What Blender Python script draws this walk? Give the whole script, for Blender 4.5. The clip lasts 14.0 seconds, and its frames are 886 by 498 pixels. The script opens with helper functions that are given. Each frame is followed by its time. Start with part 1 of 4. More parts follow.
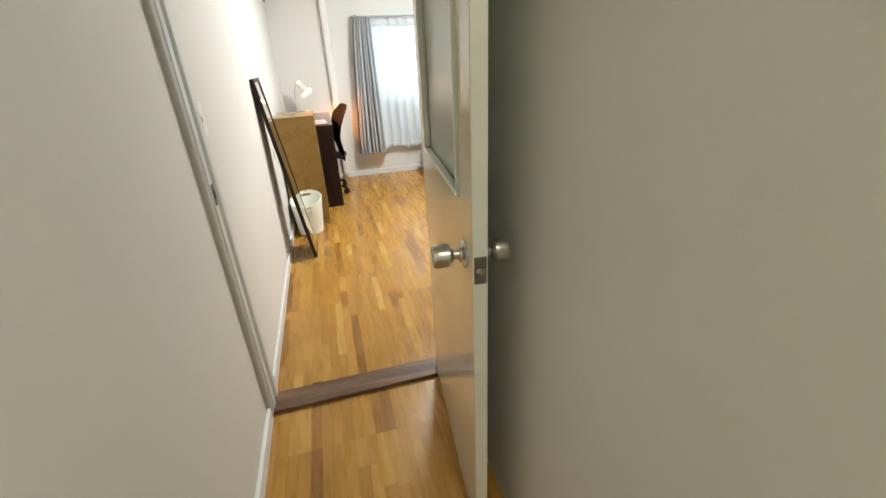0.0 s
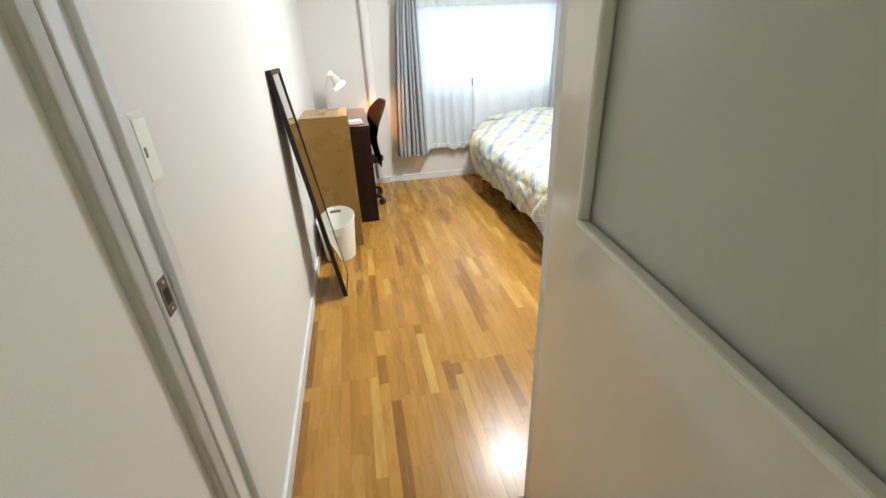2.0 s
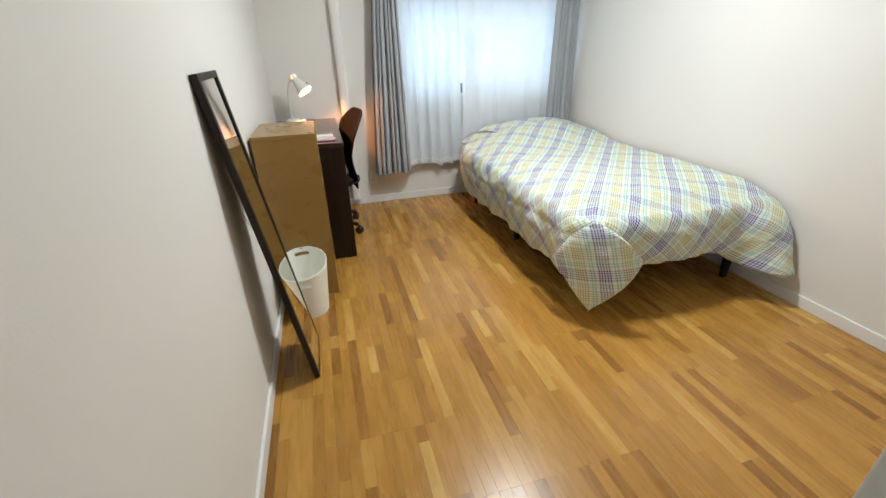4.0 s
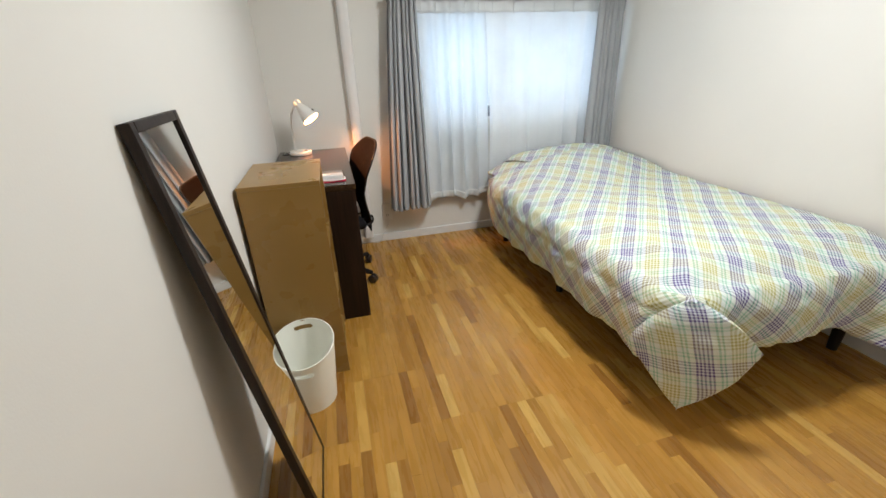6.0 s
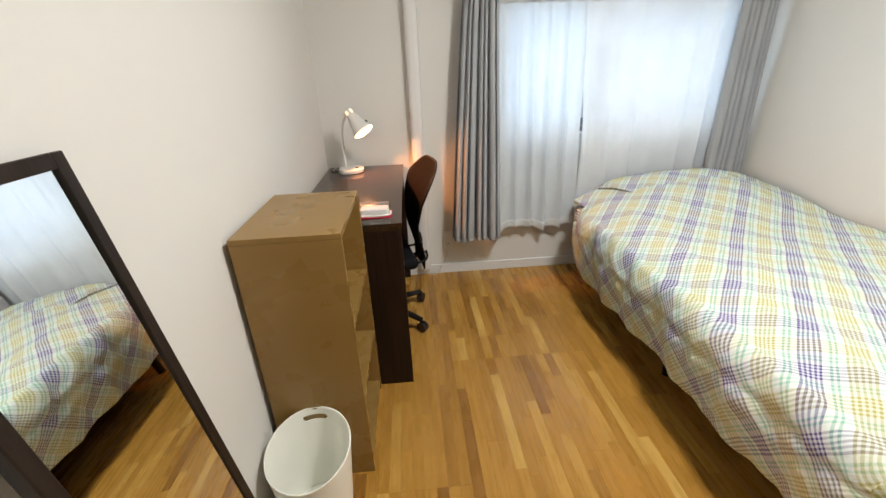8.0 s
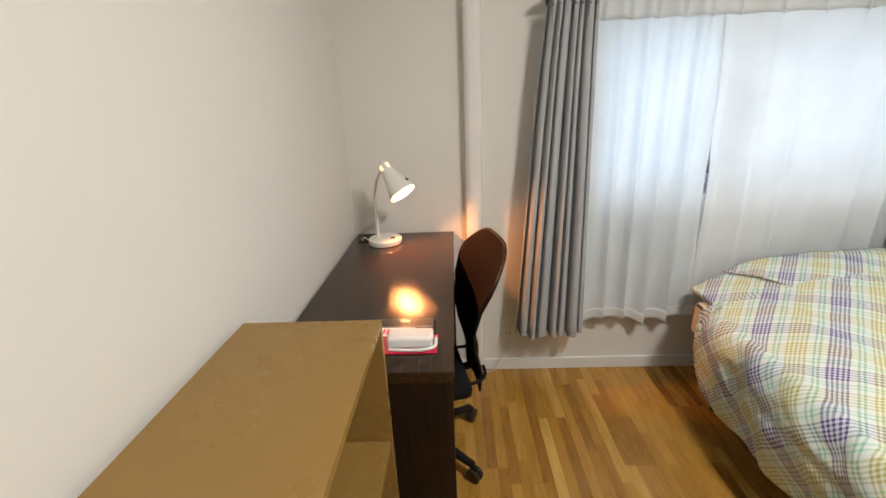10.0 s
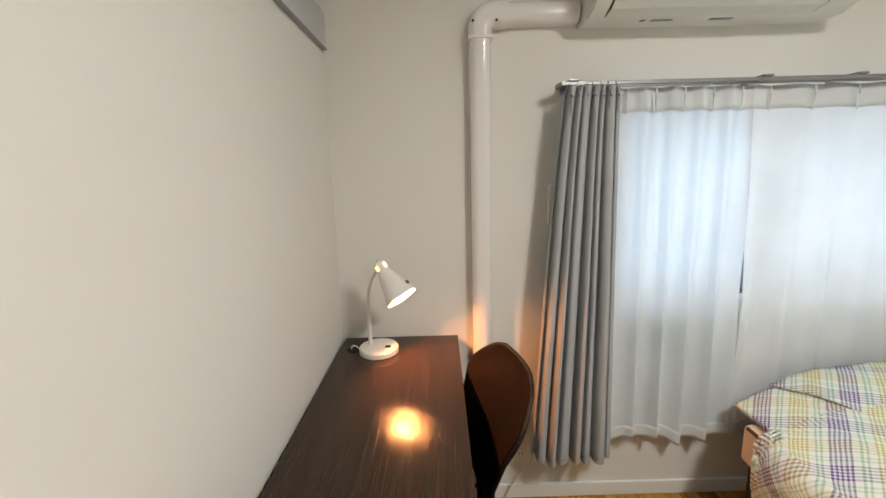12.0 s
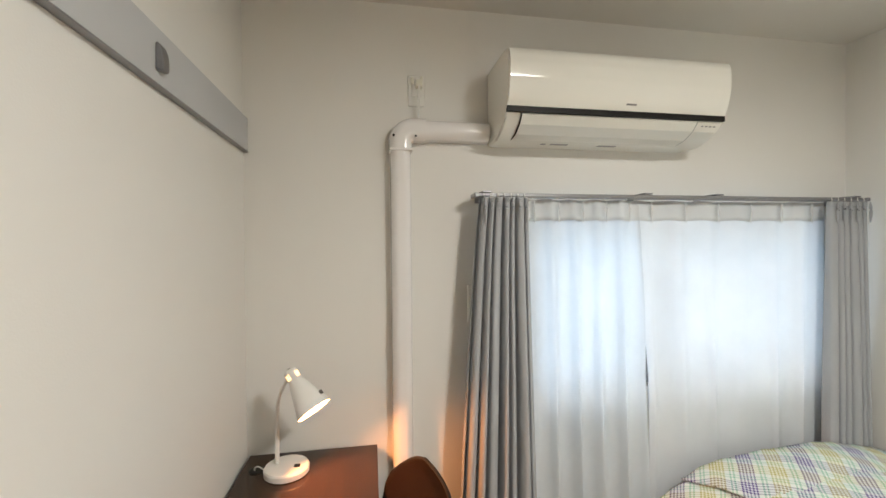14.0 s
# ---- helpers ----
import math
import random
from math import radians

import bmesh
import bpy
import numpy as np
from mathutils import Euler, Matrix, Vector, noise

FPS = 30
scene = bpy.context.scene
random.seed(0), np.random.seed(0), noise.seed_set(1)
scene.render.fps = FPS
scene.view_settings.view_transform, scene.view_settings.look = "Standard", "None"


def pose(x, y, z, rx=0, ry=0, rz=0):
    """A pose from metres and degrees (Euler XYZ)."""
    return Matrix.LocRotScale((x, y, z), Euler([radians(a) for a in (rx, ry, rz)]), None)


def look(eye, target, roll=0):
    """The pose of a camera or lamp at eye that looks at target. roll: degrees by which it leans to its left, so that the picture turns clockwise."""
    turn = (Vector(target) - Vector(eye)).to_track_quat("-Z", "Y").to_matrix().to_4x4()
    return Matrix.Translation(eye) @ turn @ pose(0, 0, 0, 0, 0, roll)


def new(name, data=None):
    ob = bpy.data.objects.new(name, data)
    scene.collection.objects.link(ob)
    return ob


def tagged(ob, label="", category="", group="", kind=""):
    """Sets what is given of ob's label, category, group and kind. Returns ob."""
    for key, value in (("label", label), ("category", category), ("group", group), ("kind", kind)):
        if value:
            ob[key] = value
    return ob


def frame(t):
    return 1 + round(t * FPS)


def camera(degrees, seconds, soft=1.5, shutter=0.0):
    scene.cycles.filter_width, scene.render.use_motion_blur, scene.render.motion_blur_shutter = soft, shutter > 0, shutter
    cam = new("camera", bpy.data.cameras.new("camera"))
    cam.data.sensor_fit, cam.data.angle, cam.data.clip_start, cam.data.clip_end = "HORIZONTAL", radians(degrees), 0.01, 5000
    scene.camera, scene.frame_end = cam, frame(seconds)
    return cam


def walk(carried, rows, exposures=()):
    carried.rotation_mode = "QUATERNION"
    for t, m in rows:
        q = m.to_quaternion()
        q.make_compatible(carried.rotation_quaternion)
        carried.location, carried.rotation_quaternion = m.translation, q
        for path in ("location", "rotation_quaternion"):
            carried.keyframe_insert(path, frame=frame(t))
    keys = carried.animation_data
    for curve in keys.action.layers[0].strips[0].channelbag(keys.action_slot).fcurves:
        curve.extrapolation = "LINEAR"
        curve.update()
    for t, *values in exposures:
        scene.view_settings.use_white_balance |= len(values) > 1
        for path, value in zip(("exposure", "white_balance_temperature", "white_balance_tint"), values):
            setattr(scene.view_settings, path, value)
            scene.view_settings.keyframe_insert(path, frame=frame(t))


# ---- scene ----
cam = camera(94.2, 14.0)
PATH = [
    (0, (0.366, 2.425, 1.213), (0.826, 4.175, 0.361), -2.8),
    (0.5, (0.371, 2.57, 1.207), (0.761, 4.322, 0.326), -2.5),
    (1, (0.364, 2.791, 1.205), (0.765, 4.537, 0.317), -2.8),
    (1.5, (0.343, 2.952, 1.201), (0.738, 4.7, 0.314), -3.0),
    (2, (0.343, 3.135, 1.202), (0.679, 4.896, 0.317), -2.5),
    (2.5, (0.333, 3.292, 1.191), (0.735, 5.037, 0.3), -1.6),
    (2.7, (0.301, 3.373, 1.189), (0.77, 5.101, 0.298), -0.3),
    (5, (0.373, 3.976, 1.181), (0.836, 5.724, 0.326), -2.2),
    (5.5, (0.378, 4.129, 1.175), (0.838, 5.886, 0.338), -2.2),
    (6, (0.36, 4.247, 1.212), (0.803, 6.016, 0.391), -2.3),
    (6.5, (0.356, 4.331, 1.226), (0.77, 6.115, 0.422), -2.3),
    (7, (0.403, 4.46, 1.22), (0.715, 6.258, 0.403), -1.9),
    (7.5, (0.472, 4.591, 1.213), (0.669, 6.4, 0.383), -2.0),
    (8, (0.483, 4.771, 1.22), (0.605, 6.597, 0.414), -2.3),
    (8.2, (0.482, 4.862, 1.217), (0.577, 6.698, 0.429), -2.9),
    (10.5, (0.411, 5.558, 1.263), (0.328, 7.452, 0.625), -2.1),
    (11, (0.36, 5.664, 1.274), (0.3, 7.579, 0.7), -2.1),
    (11.5, (0.345, 5.686, 1.255), (0.348, 7.638, 0.819), -1.8),
    (12, (0.378, 5.69, 1.334), (0.387, 7.653, 0.952), -1.5),
    (12.5, (0.38, 5.697, 1.344), (0.442, 7.682, 1.106), -0.9),
    (13, (0.392, 5.698, 1.379), (0.511, 7.69, 1.238), -0.7),
    (13.5, (0.401, 5.698, 1.408), (0.612, 7.685, 1.34), -0.5),
    (14, (0.42, 5.693, 1.418), (0.761, 7.664, 1.396), -0.5),
]
EXPOSURES = [(0, 0.84, 6100, 10), (1, 0.88, 6050, 10), (2.5, 0.62, 5900, 10), (5, 0.10, 6000, 11), (7.5, 0.14, 6300, 13), (10.5, 0.0, 6650, 14), (12, -0.03, 6600, 13), (14, 0.06, 6600, 13)]
walk(cam, [(t, look(eye, target, roll)) for t, eye, target, roll in PATH], EXPOSURES)

# ---- world, lights ----
world = bpy.data.worlds.new("overcast_sky")
scene.world = world
world.use_nodes = True
sky = world.node_tree.nodes.new("ShaderNodeTexSky")
sky.sky_type, sky.sun_disc, sky.sun_elevation, sky.sun_rotation = "NISHITA", False, radians(40), radians(160)
world.node_tree.links.new(sky.outputs[0], world.node_tree.nodes["Background"].inputs[0])
world.node_tree.nodes["Background"].inputs[1].default_value = 0.1


def lamp(name, kind, m, energy, color, size=0.1, size_y=None, shape="DISK"):
    d = bpy.data.lights.new(name, kind)
    d.energy, d.color = energy, color
    if kind == "AREA":
        d.shape, d.size = shape, size
        if size_y:
            d.size_y = size_y
    elif kind in ("POINT", "SPOT"):
        d.shadow_soft_size = size
    elif kind == "SUN":
        d.angle = size
    ob = new(name, d)
    ob.matrix_world = m
    return ob


ROOM_W, WALL_Y, DOOR_Y, CEIL, T = 2.458, 7.165, 3.74, 2.27, 0.12
lamp("sun", "SUN", look((1.5, 12, 6), (1.5, 7, 1)), 1.0, (1.0, 0.96, 0.9), radians(12))
LIGHT_XY = (1.33, 5.52)
lamp("room_ceiling_light", "AREA", pose(*LIGHT_XY, 2.185), 30.0, (0.96, 0.96, 0.89), 0.26)
lamp("hall_ceiling_light", "AREA", pose(0.64, 1.72, 2.2), 5.9, (0.985, 0.97, 0.69), 0.16)
lamp("window_daylight", "AREA", look((1.65, WALL_Y + 0.35, 1.25), (1.65, 5, 1.2)), 8.6, (0.62, 0.83, 1.0), 1.5, 0.9, "RECTANGLE")
lamp("desk_lamp_bulb", "POINT", pose(0.2268, 6.948, 0.969), 17.5, (1.0, 0.37, 0.11), 0.014)


# ---- materials ----
def mat(name, color, rough=0.5, metal=0.0, var=0.0, vscale=3.0, bump=0.0, bscale=300.0, coat=0.0, spec=0.5):
    """Principled paint: colour with a slow tint variation and a fine relief."""
    m = bpy.data.materials.new(name)
    m.use_nodes = True
    nt = m.node_tree
    b = nt.nodes["Principled BSDF"]
    b.inputs["Base Color"].default_value = (*color, 1)
    b.inputs["Roughness"].default_value = rough
    b.inputs["Metallic"].default_value = metal
    b.inputs["Coat Weight"].default_value = coat
    b.inputs["Specular IOR Level"].default_value = spec
    co = nt.nodes.new("ShaderNodeTexCoord")
    if var:
        n = nt.nodes.new("ShaderNodeTexNoise")
        n.inputs["Scale"].default_value, n.inputs["Detail"].default_value = vscale, 5
        nt.links.new(co.outputs["Object"], n.inputs["Vector"])
        r = nt.nodes.new("ShaderNodeMapRange")
        r.inputs["To Min"].default_value, r.inputs["To Max"].default_value = 1 - var, 1 + var
        r.inputs["From Min"].default_value, r.inputs["From Max"].default_value = 0.3, 0.7
        nt.links.new(n.outputs[0], r.inputs["Value"])
        h = nt.nodes.new("ShaderNodeHueSaturation")
        h.inputs["Color"].default_value = (*color, 1)
        nt.links.new(r.outputs[0], h.inputs["Value"])
        nt.links.new(h.outputs[0], b.inputs["Base Color"])
        r2 = nt.nodes.new("ShaderNodeMapRange")
        r2.inputs["To Min"].default_value, r2.inputs["To Max"].default_value = rough * 0.85, min(1, rough * 1.15)
        nt.links.new(n.outputs[0], r2.inputs["Value"])
        nt.links.new(r2.outputs[0], b.inputs["Roughness"])
    if bump:
        n = nt.nodes.new("ShaderNodeTexNoise")
        n.inputs["Scale"].default_value, n.inputs["Detail"].default_value = bscale, 3
        nt.links.new(co.outputs["Object"], n.inputs["Vector"])
        bp = nt.nodes.new("ShaderNodeBump")
        bp.inputs["Strength"].default_value, bp.inputs["Distance"].default_value = 1.0, bump
        nt.links.new(n.outputs[0], bp.inputs["Height"])
        nt.links.new(bp.outputs[0], b.inputs["Normal"])
    return m


def ramp(nt, stops, mode="LINEAR"):
    r = nt.nodes.new("ShaderNodeValToRGB")
    r.color_ramp.interpolation = mode
    e = r.color_ramp.elements
    while len(e) < len(stops):
        e.new(0.5)
    for k, (p, c) in enumerate(stops):
        e[k].position, e[k].color = p, (*c, 1)
    return r


def wood(name, stops, per, axis=1, rough=0.3, grain=0.35, bump=0.00015, stretch=18.0, fine=60.0, coat=0.0, spec=0.5):
    """Wood with long grain along an axis. per: 'object', 'island' or '' for what shifts the tone of each piece."""
    m = bpy.data.materials.new(name)
    m.use_nodes = True
    nt, L = m.node_tree, m.node_tree.links
    b = nt.nodes["Principled BSDF"]
    co = nt.nodes.new("ShaderNodeTexCoord")
    geo = nt.nodes.new("ShaderNodeNewGeometry")
    if per == "object":
        rnd = nt.nodes.new("ShaderNodeObjectInfo").outputs["Random"]
    else:
        rnd = geo.outputs["Random Per Island"]
    mp = nt.nodes.new("ShaderNodeMapping")
    mp.inputs["Scale"].default_value = [1.0 if k == axis else stretch for k in range(3)]
    add = nt.nodes.new("ShaderNodeVectorMath")
    add.operation = "ADD"
    if per:
        off = nt.nodes.new("ShaderNodeMath")
        off.operation, off.inputs[1].default_value = "MULTIPLY", 37.0
        L.new(rnd, off.inputs[0])
        L.new(off.outputs[0], add.inputs[1])
    L.new(geo.outputs["Position"], add.inputs[0])
    L.new(add.outputs[0], mp.inputs["Vector"])
    n1 = nt.nodes.new("ShaderNodeTexNoise")
    n1.inputs["Scale"].default_value, n1.inputs["Detail"].default_value, n1.inputs["Distortion"].default_value = 2.2, 5, 0.6
    L.new(mp.outputs[0], n1.inputs["Vector"])
    n2 = nt.nodes.new("ShaderNodeTexNoise")
    n2.inputs["Scale"].default_value, n2.inputs["Detail"].default_value = fine / stretch * 4, 4
    L.new(mp.outputs[0], n2.inputs["Vector"])
    tone = ramp(nt, stops)
    if per:
        L.new(rnd, tone.inputs[0])
    else:
        L.new(n1.outputs[0], tone.inputs[0])
    gm = nt.nodes.new("ShaderNodeMath")
    gm.operation = "ADD"
    L.new(n1.outputs[0], gm.inputs[0])
    L.new(n2.outputs[0], gm.inputs[1])
    mr = nt.nodes.new("ShaderNodeMapRange")
    for k, v in (("From Min", 0.7), ("From Max", 1.3), ("To Min", 1 - grain), ("To Max", 1 + grain * 0.6)):
        mr.inputs[k].default_value = v
    L.new(gm.outputs[0], mr.inputs["Value"])
    hs = nt.nodes.new("ShaderNodeHueSaturation")
    L.new(tone.outputs[0], hs.inputs["Color"])
    L.new(mr.outputs[0], hs.inputs["Value"])
    L.new(hs.outputs[0], b.inputs["Base Color"])
    rr = nt.nodes.new("ShaderNodeMapRange")
    rr.inputs["To Min"].default_value, rr.inputs["To Max"].default_value = rough * 0.8, rough * 1.25
    L.new(n2.outputs[0], rr.inputs["Value"])
    L.new(rr.outputs[0], b.inputs["Roughness"])
    bp = nt.nodes.new("ShaderNodeBump")
    bp.inputs["Distance"].default_value = bump
    L.new(n2.outputs[0], bp.inputs["Height"])
    L.new(bp.outputs[0], b.inputs["Normal"])
    b.inputs["Coat Weight"].default_value = coat
    b.inputs["Coat Roughness"].default_value = 0.07
    b.inputs["Specular IOR Level"].default_value = spec
    return m


def cloth(name, color, through_light=0.0, clear=0.0, rough=0.9, weave=900.0):
    """Cloth: diffuse with fine weave; part of the light passes through, and a share passes straight."""
    m = mat(name, color, rough, var=0.05, vscale=6, bump=0.0003, bscale=weave, spec=0.2)
    nt, L = m.node_tree, m.node_tree.links
    out, b = nt.nodes["Material Output"], nt.nodes["Principled BSDF"]
    last = b.outputs[0]
    if through_light:
        t = nt.nodes.new("ShaderNodeBsdfTranslucent")
        t.inputs[0].default_value = (*color, 1)
        mx = nt.nodes.new("ShaderNodeMixShader")
        mx.inputs[0].default_value = through_light
        L.new(last, mx.inputs[1])
        L.new(t.outputs[0], mx.inputs[2])
        last = mx.outputs[0]
    if clear:
        t = nt.nodes.new("ShaderNodeBsdfTransparent")
        mx = nt.nodes.new("ShaderNodeMixShader")
        mx.inputs[0].default_value = clear
        L.new(last, mx.inputs[1])
        L.new(t.outputs[0], mx.inputs[2])
        last = mx.outputs[0]
    L.new(last, out.inputs[0])
    return m


def glow(name, color, strength):
    m = bpy.data.materials.new(name)
    m.use_nodes = True
    b = m.node_tree.nodes["Principled BSDF"]
    b.inputs["Base Color"].default_value = (0.8, 0.8, 0.8, 1)
    b.inputs["Emission Color"].default_value = (*color, 1)
    b.inputs["Emission Strength"].default_value = strength
    return m


WALLPAPER = mat("white_wallpaper", (0.765, 0.750, 0.712), 0.75, var=0.02, vscale=1.5, bump=0.00022, bscale=230)
CEILING = mat("ceiling_paper", (0.70, 0.68, 0.64), 0.85, var=0.02, vscale=1.5, bump=0.0006, bscale=220)
TRIM = mat("white_trim_paint", (0.80, 0.80, 0.79), 0.4, var=0.02, vscale=8)
JAMB = mat("grey_white_jamb_paint", (0.70, 0.71, 0.71), 0.35, var=0.03, vscale=12, bump=0.0001, bscale=60)
# jamb paint darkened: the shade on the hallway edge is in the colour
JAMB_SHADE = mat("shaded_jamb_paint", (0.47, 0.465, 0.43), 0.6, var=0.06, vscale=25, bump=0.0003, bscale=90)
DOOR_PAINT = mat("cream_gloss_paint", (0.74, 0.71, 0.61), 0.13, var=0.025, vscale=4, bump=0.00015, bscale=18, coat=0.3)
DOOR_EDGE = mat("cream_edge_paint", (0.79, 0.785, 0.73), 0.35, var=0.03, vscale=9)
STEEL = mat("brushed_steel", (0.62, 0.60, 0.56), 0.26, 1.0, var=0.08, vscale=40, bump=0.00004, bscale=500)
DARK_STEEL = mat("worn_latch_steel", (0.135, 0.125, 0.11), 0.5, 0.3, var=0.2, vscale=60)
HOLE = mat("black_recess", (0.01, 0.01, 0.01), 0.8)
PLASTIC = mat("white_plastic", (0.80, 0.79, 0.75), 0.35, var=0.015, vscale=10)
IVORY = mat("ivory_switch_plastic", (0.78, 0.76, 0.66), 0.35, var=0.02, vscale=10)
STRIP = mat("pale_grey_plastic", (0.60, 0.60, 0.585), 0.4, var=0.015, vscale=10)
SWITCH = mat("bright_ivory_switch_plastic", (0.88, 0.89, 0.82), 0.3, var=0.01, vscale=10)
GREY_BOARD = mat("light_grey_board", (0.52, 0.53, 0.54), 0.6, var=0.03, vscale=5, bump=0.0001, bscale=150)
PIPE = mat("glossy_pipe_cover", (0.80, 0.78, 0.77), 0.13, var=0.015, vscale=5)
AC_WHITE = mat("gloss_white_casing", (0.83, 0.82, 0.76), 0.14, var=0.01, vscale=4)
AC_UNDER = mat("matt_white_flap", (0.74, 0.73, 0.67), 0.35, var=0.01, vscale=4)
BLACK = mat("black_plastic", (0.012, 0.011, 0.010), 0.45, var=0.1, vscale=20, spec=0.2)
GREYPRINT = mat("grey_print", (0.25, 0.25, 0.25), 0.5)
RAIL = mat("grey_aluminium", (0.30, 0.30, 0.31), 0.35, 0.85, var=0.05, vscale=30)
WHITE_ENAMEL = mat("white_enamel", (0.80, 0.78, 0.74), 0.3, var=0.01, vscale=10)
BIN = mat("cream_white_plastic", (0.93, 0.93, 0.85), 0.4, var=0.015, vscale=8)
MIRROR_FRAME = wood("dark_brown_frame_wood", [(0.2, (0.017, 0.011, 0.008)), (0.8, (0.030, 0.020, 0.015))], "", 2, 0.38, 0.3, spec=0.2)
BACKING = mat("brown_backing_board", (0.12, 0.08, 0.05), 0.8, var=0.1, vscale=20)
LEATHER = mat("black_chair_plastic", (0.010, 0.009, 0.009), 0.5, var=0.15, vscale=30, spec=0.22)
MESHBACK = mat("brown_black_mesh", (0.009, 0.0044, 0.0036), 0.85, var=0.12, vscale=40, bump=0.0008, bscale=900, spec=0.08)
SEATCLOTH = mat("black_seat_cloth", (0.010, 0.009, 0.010), 0.9, var=0.15, vscale=60, bump=0.0005, bscale=700, spec=0.15)
WHEEL = mat("dark_brown_caster", (0.03, 0.02, 0.016), 0.4, var=0.15, vscale=40)
PEDESTAL = mat("white_grey_bracket", (0.62, 0.62, 0.60), 0.35, var=0.03, vscale=10)
LEG = mat("black_bed_leg", (0.012, 0.010, 0.010), 0.5, var=0.2, vscale=20, spec=0.25)
MATTRESS = mat("beige_mattress_cloth", (0.66, 0.52, 0.38), 0.85, var=0.04, vscale=10, bump=0.0004, bscale=500)
PIPING = mat("dark_brown_piping", (0.06, 0.035, 0.02), 0.7)
CARD_RED = mat("red_card", (0.62, 0.02, 0.07), 0.35, var=0.03, vscale=20)
CARD_WHITE = mat("white_card", (0.80, 0.76, 0.74), 0.4)
ORANGE = mat("orange_print", (0.75, 0.20, 0.10), 0.45)
CORD = mat("white_cord", (0.74, 0.73, 0.70), 0.45)
THRESHOLD = wood("worn_brown_threshold_wood", [(0.25, (0.125, 0.066, 0.038)), (0.75, (0.215, 0.125, 0.074))], "", 0, 0.38, 0.4, stretch=9, spec=0.3)
DESK_WOOD = wood("dark_brown_woodgrain", [(0.2, (0.017, 0.0085, 0.0045)), (0.8, (0.046, 0.023, 0.0105))], "", 1, 0.12, 0.35, bump=0.00045, stretch=60, fine=100, coat=0.2, spec=0.3)
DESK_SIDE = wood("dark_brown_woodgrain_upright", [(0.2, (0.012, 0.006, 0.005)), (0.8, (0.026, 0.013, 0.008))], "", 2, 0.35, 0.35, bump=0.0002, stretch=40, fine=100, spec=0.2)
SHELF_WOOD = mat("kraft_oak_print", (0.278, 0.163, 0.045), 0.28, var=0.008, vscale=9, spec=0.35)
OAK = [(0.0, (0.255, 0.113, 0.020)), (0.09, (0.325, 0.152, 0.026)), (0.19, (0.390, 0.193, 0.033)), (0.5, (0.435, 0.218, 0.038)), (0.83, (0.475, 0.245, 0.045)), (0.93, (0.525, 0.293, 0.062)), (1.0, (0.585, 0.355, 0.090))]
STAVE = wood("oak_stave", OAK, "object", 1, 0.27, 0.12, fine=13, stretch=9, coat=0.05, spec=0.4)
STAVES = wood("oak_staves", OAK, "island", 1, 0.27, 0.12, fine=13, stretch=9, coat=0.05, spec=0.4)
UNDERFLOOR = mat("dark_joint", (0.26, 0.125, 0.03), 0.7)
CURTAIN = cloth("grey_blue_curtain_cloth", (0.385, 0.400, 0.420), 0.0)
SHEER = cloth("white_sheer_cloth", (0.87, 0.915, 0.955), 0.42, 0.06)
SHEER_2 = cloth("white_sheer_cloth_doubled", (0.91, 0.94, 0.97), 0.38, 0.0)
SHEER_HEM = cloth("white_sheer_hem_cloth", (0.90, 0.92, 0.93), 0.42)

MIRROR = bpy.data.materials.new("mirror_silver")
MIRROR.use_nodes = True
for k, v in (("Base Color", (0.86, 0.88, 0.87, 1)), ("Metallic", 1.0), ("Roughness", 0.012)):
    MIRROR.node_tree.nodes["Principled BSDF"].inputs[k].default_value = v

FROST = bpy.data.materials.new("frosted_glass")
FROST.use_nodes = True
for k, v in (("Base Color", (0.74, 0.78, 0.69, 1)), ("Roughness", 0.22), ("Transmission Weight", 0.4), ("IOR", 1.45)):
    FROST.node_tree.nodes["Principled BSDF"].inputs[k].default_value = v
PANE = bpy.data.materials.new("window_glass")
PANE.use_nodes = True
for k, v in (("Base Color", (0.95, 0.98, 1.0, 1)), ("Roughness", 0.35), ("Transmission Weight", 1.0), ("IOR", 1.2)):
    PANE.node_tree.nodes["Principled BSDF"].inputs[k].default_value = v
BLISTER = bpy.data.materials.new("clear_blister_plastic")
BLISTER.use_nodes = True
for k, v in (("Base Color", (1.0, 0.99, 0.98, 1)), ("Roughness", 0.04), ("Transmission Weight", 1.0), ("IOR", 1.2)):
    BLISTER.node_tree.nodes["Principled BSDF"].inputs[k].default_value = v
BULB_GLOW = glow("warm_bulb_glow", (1.0, 0.46, 0.22), 4.0)
SLOT_GLOW = glow("warm_slot_glow", (1.0, 0.52, 0.18), 3.0)
CEILING_GLOW = glow("ceiling_lamp_diffuser", (0.97, 0.96, 0.89), 6.0)


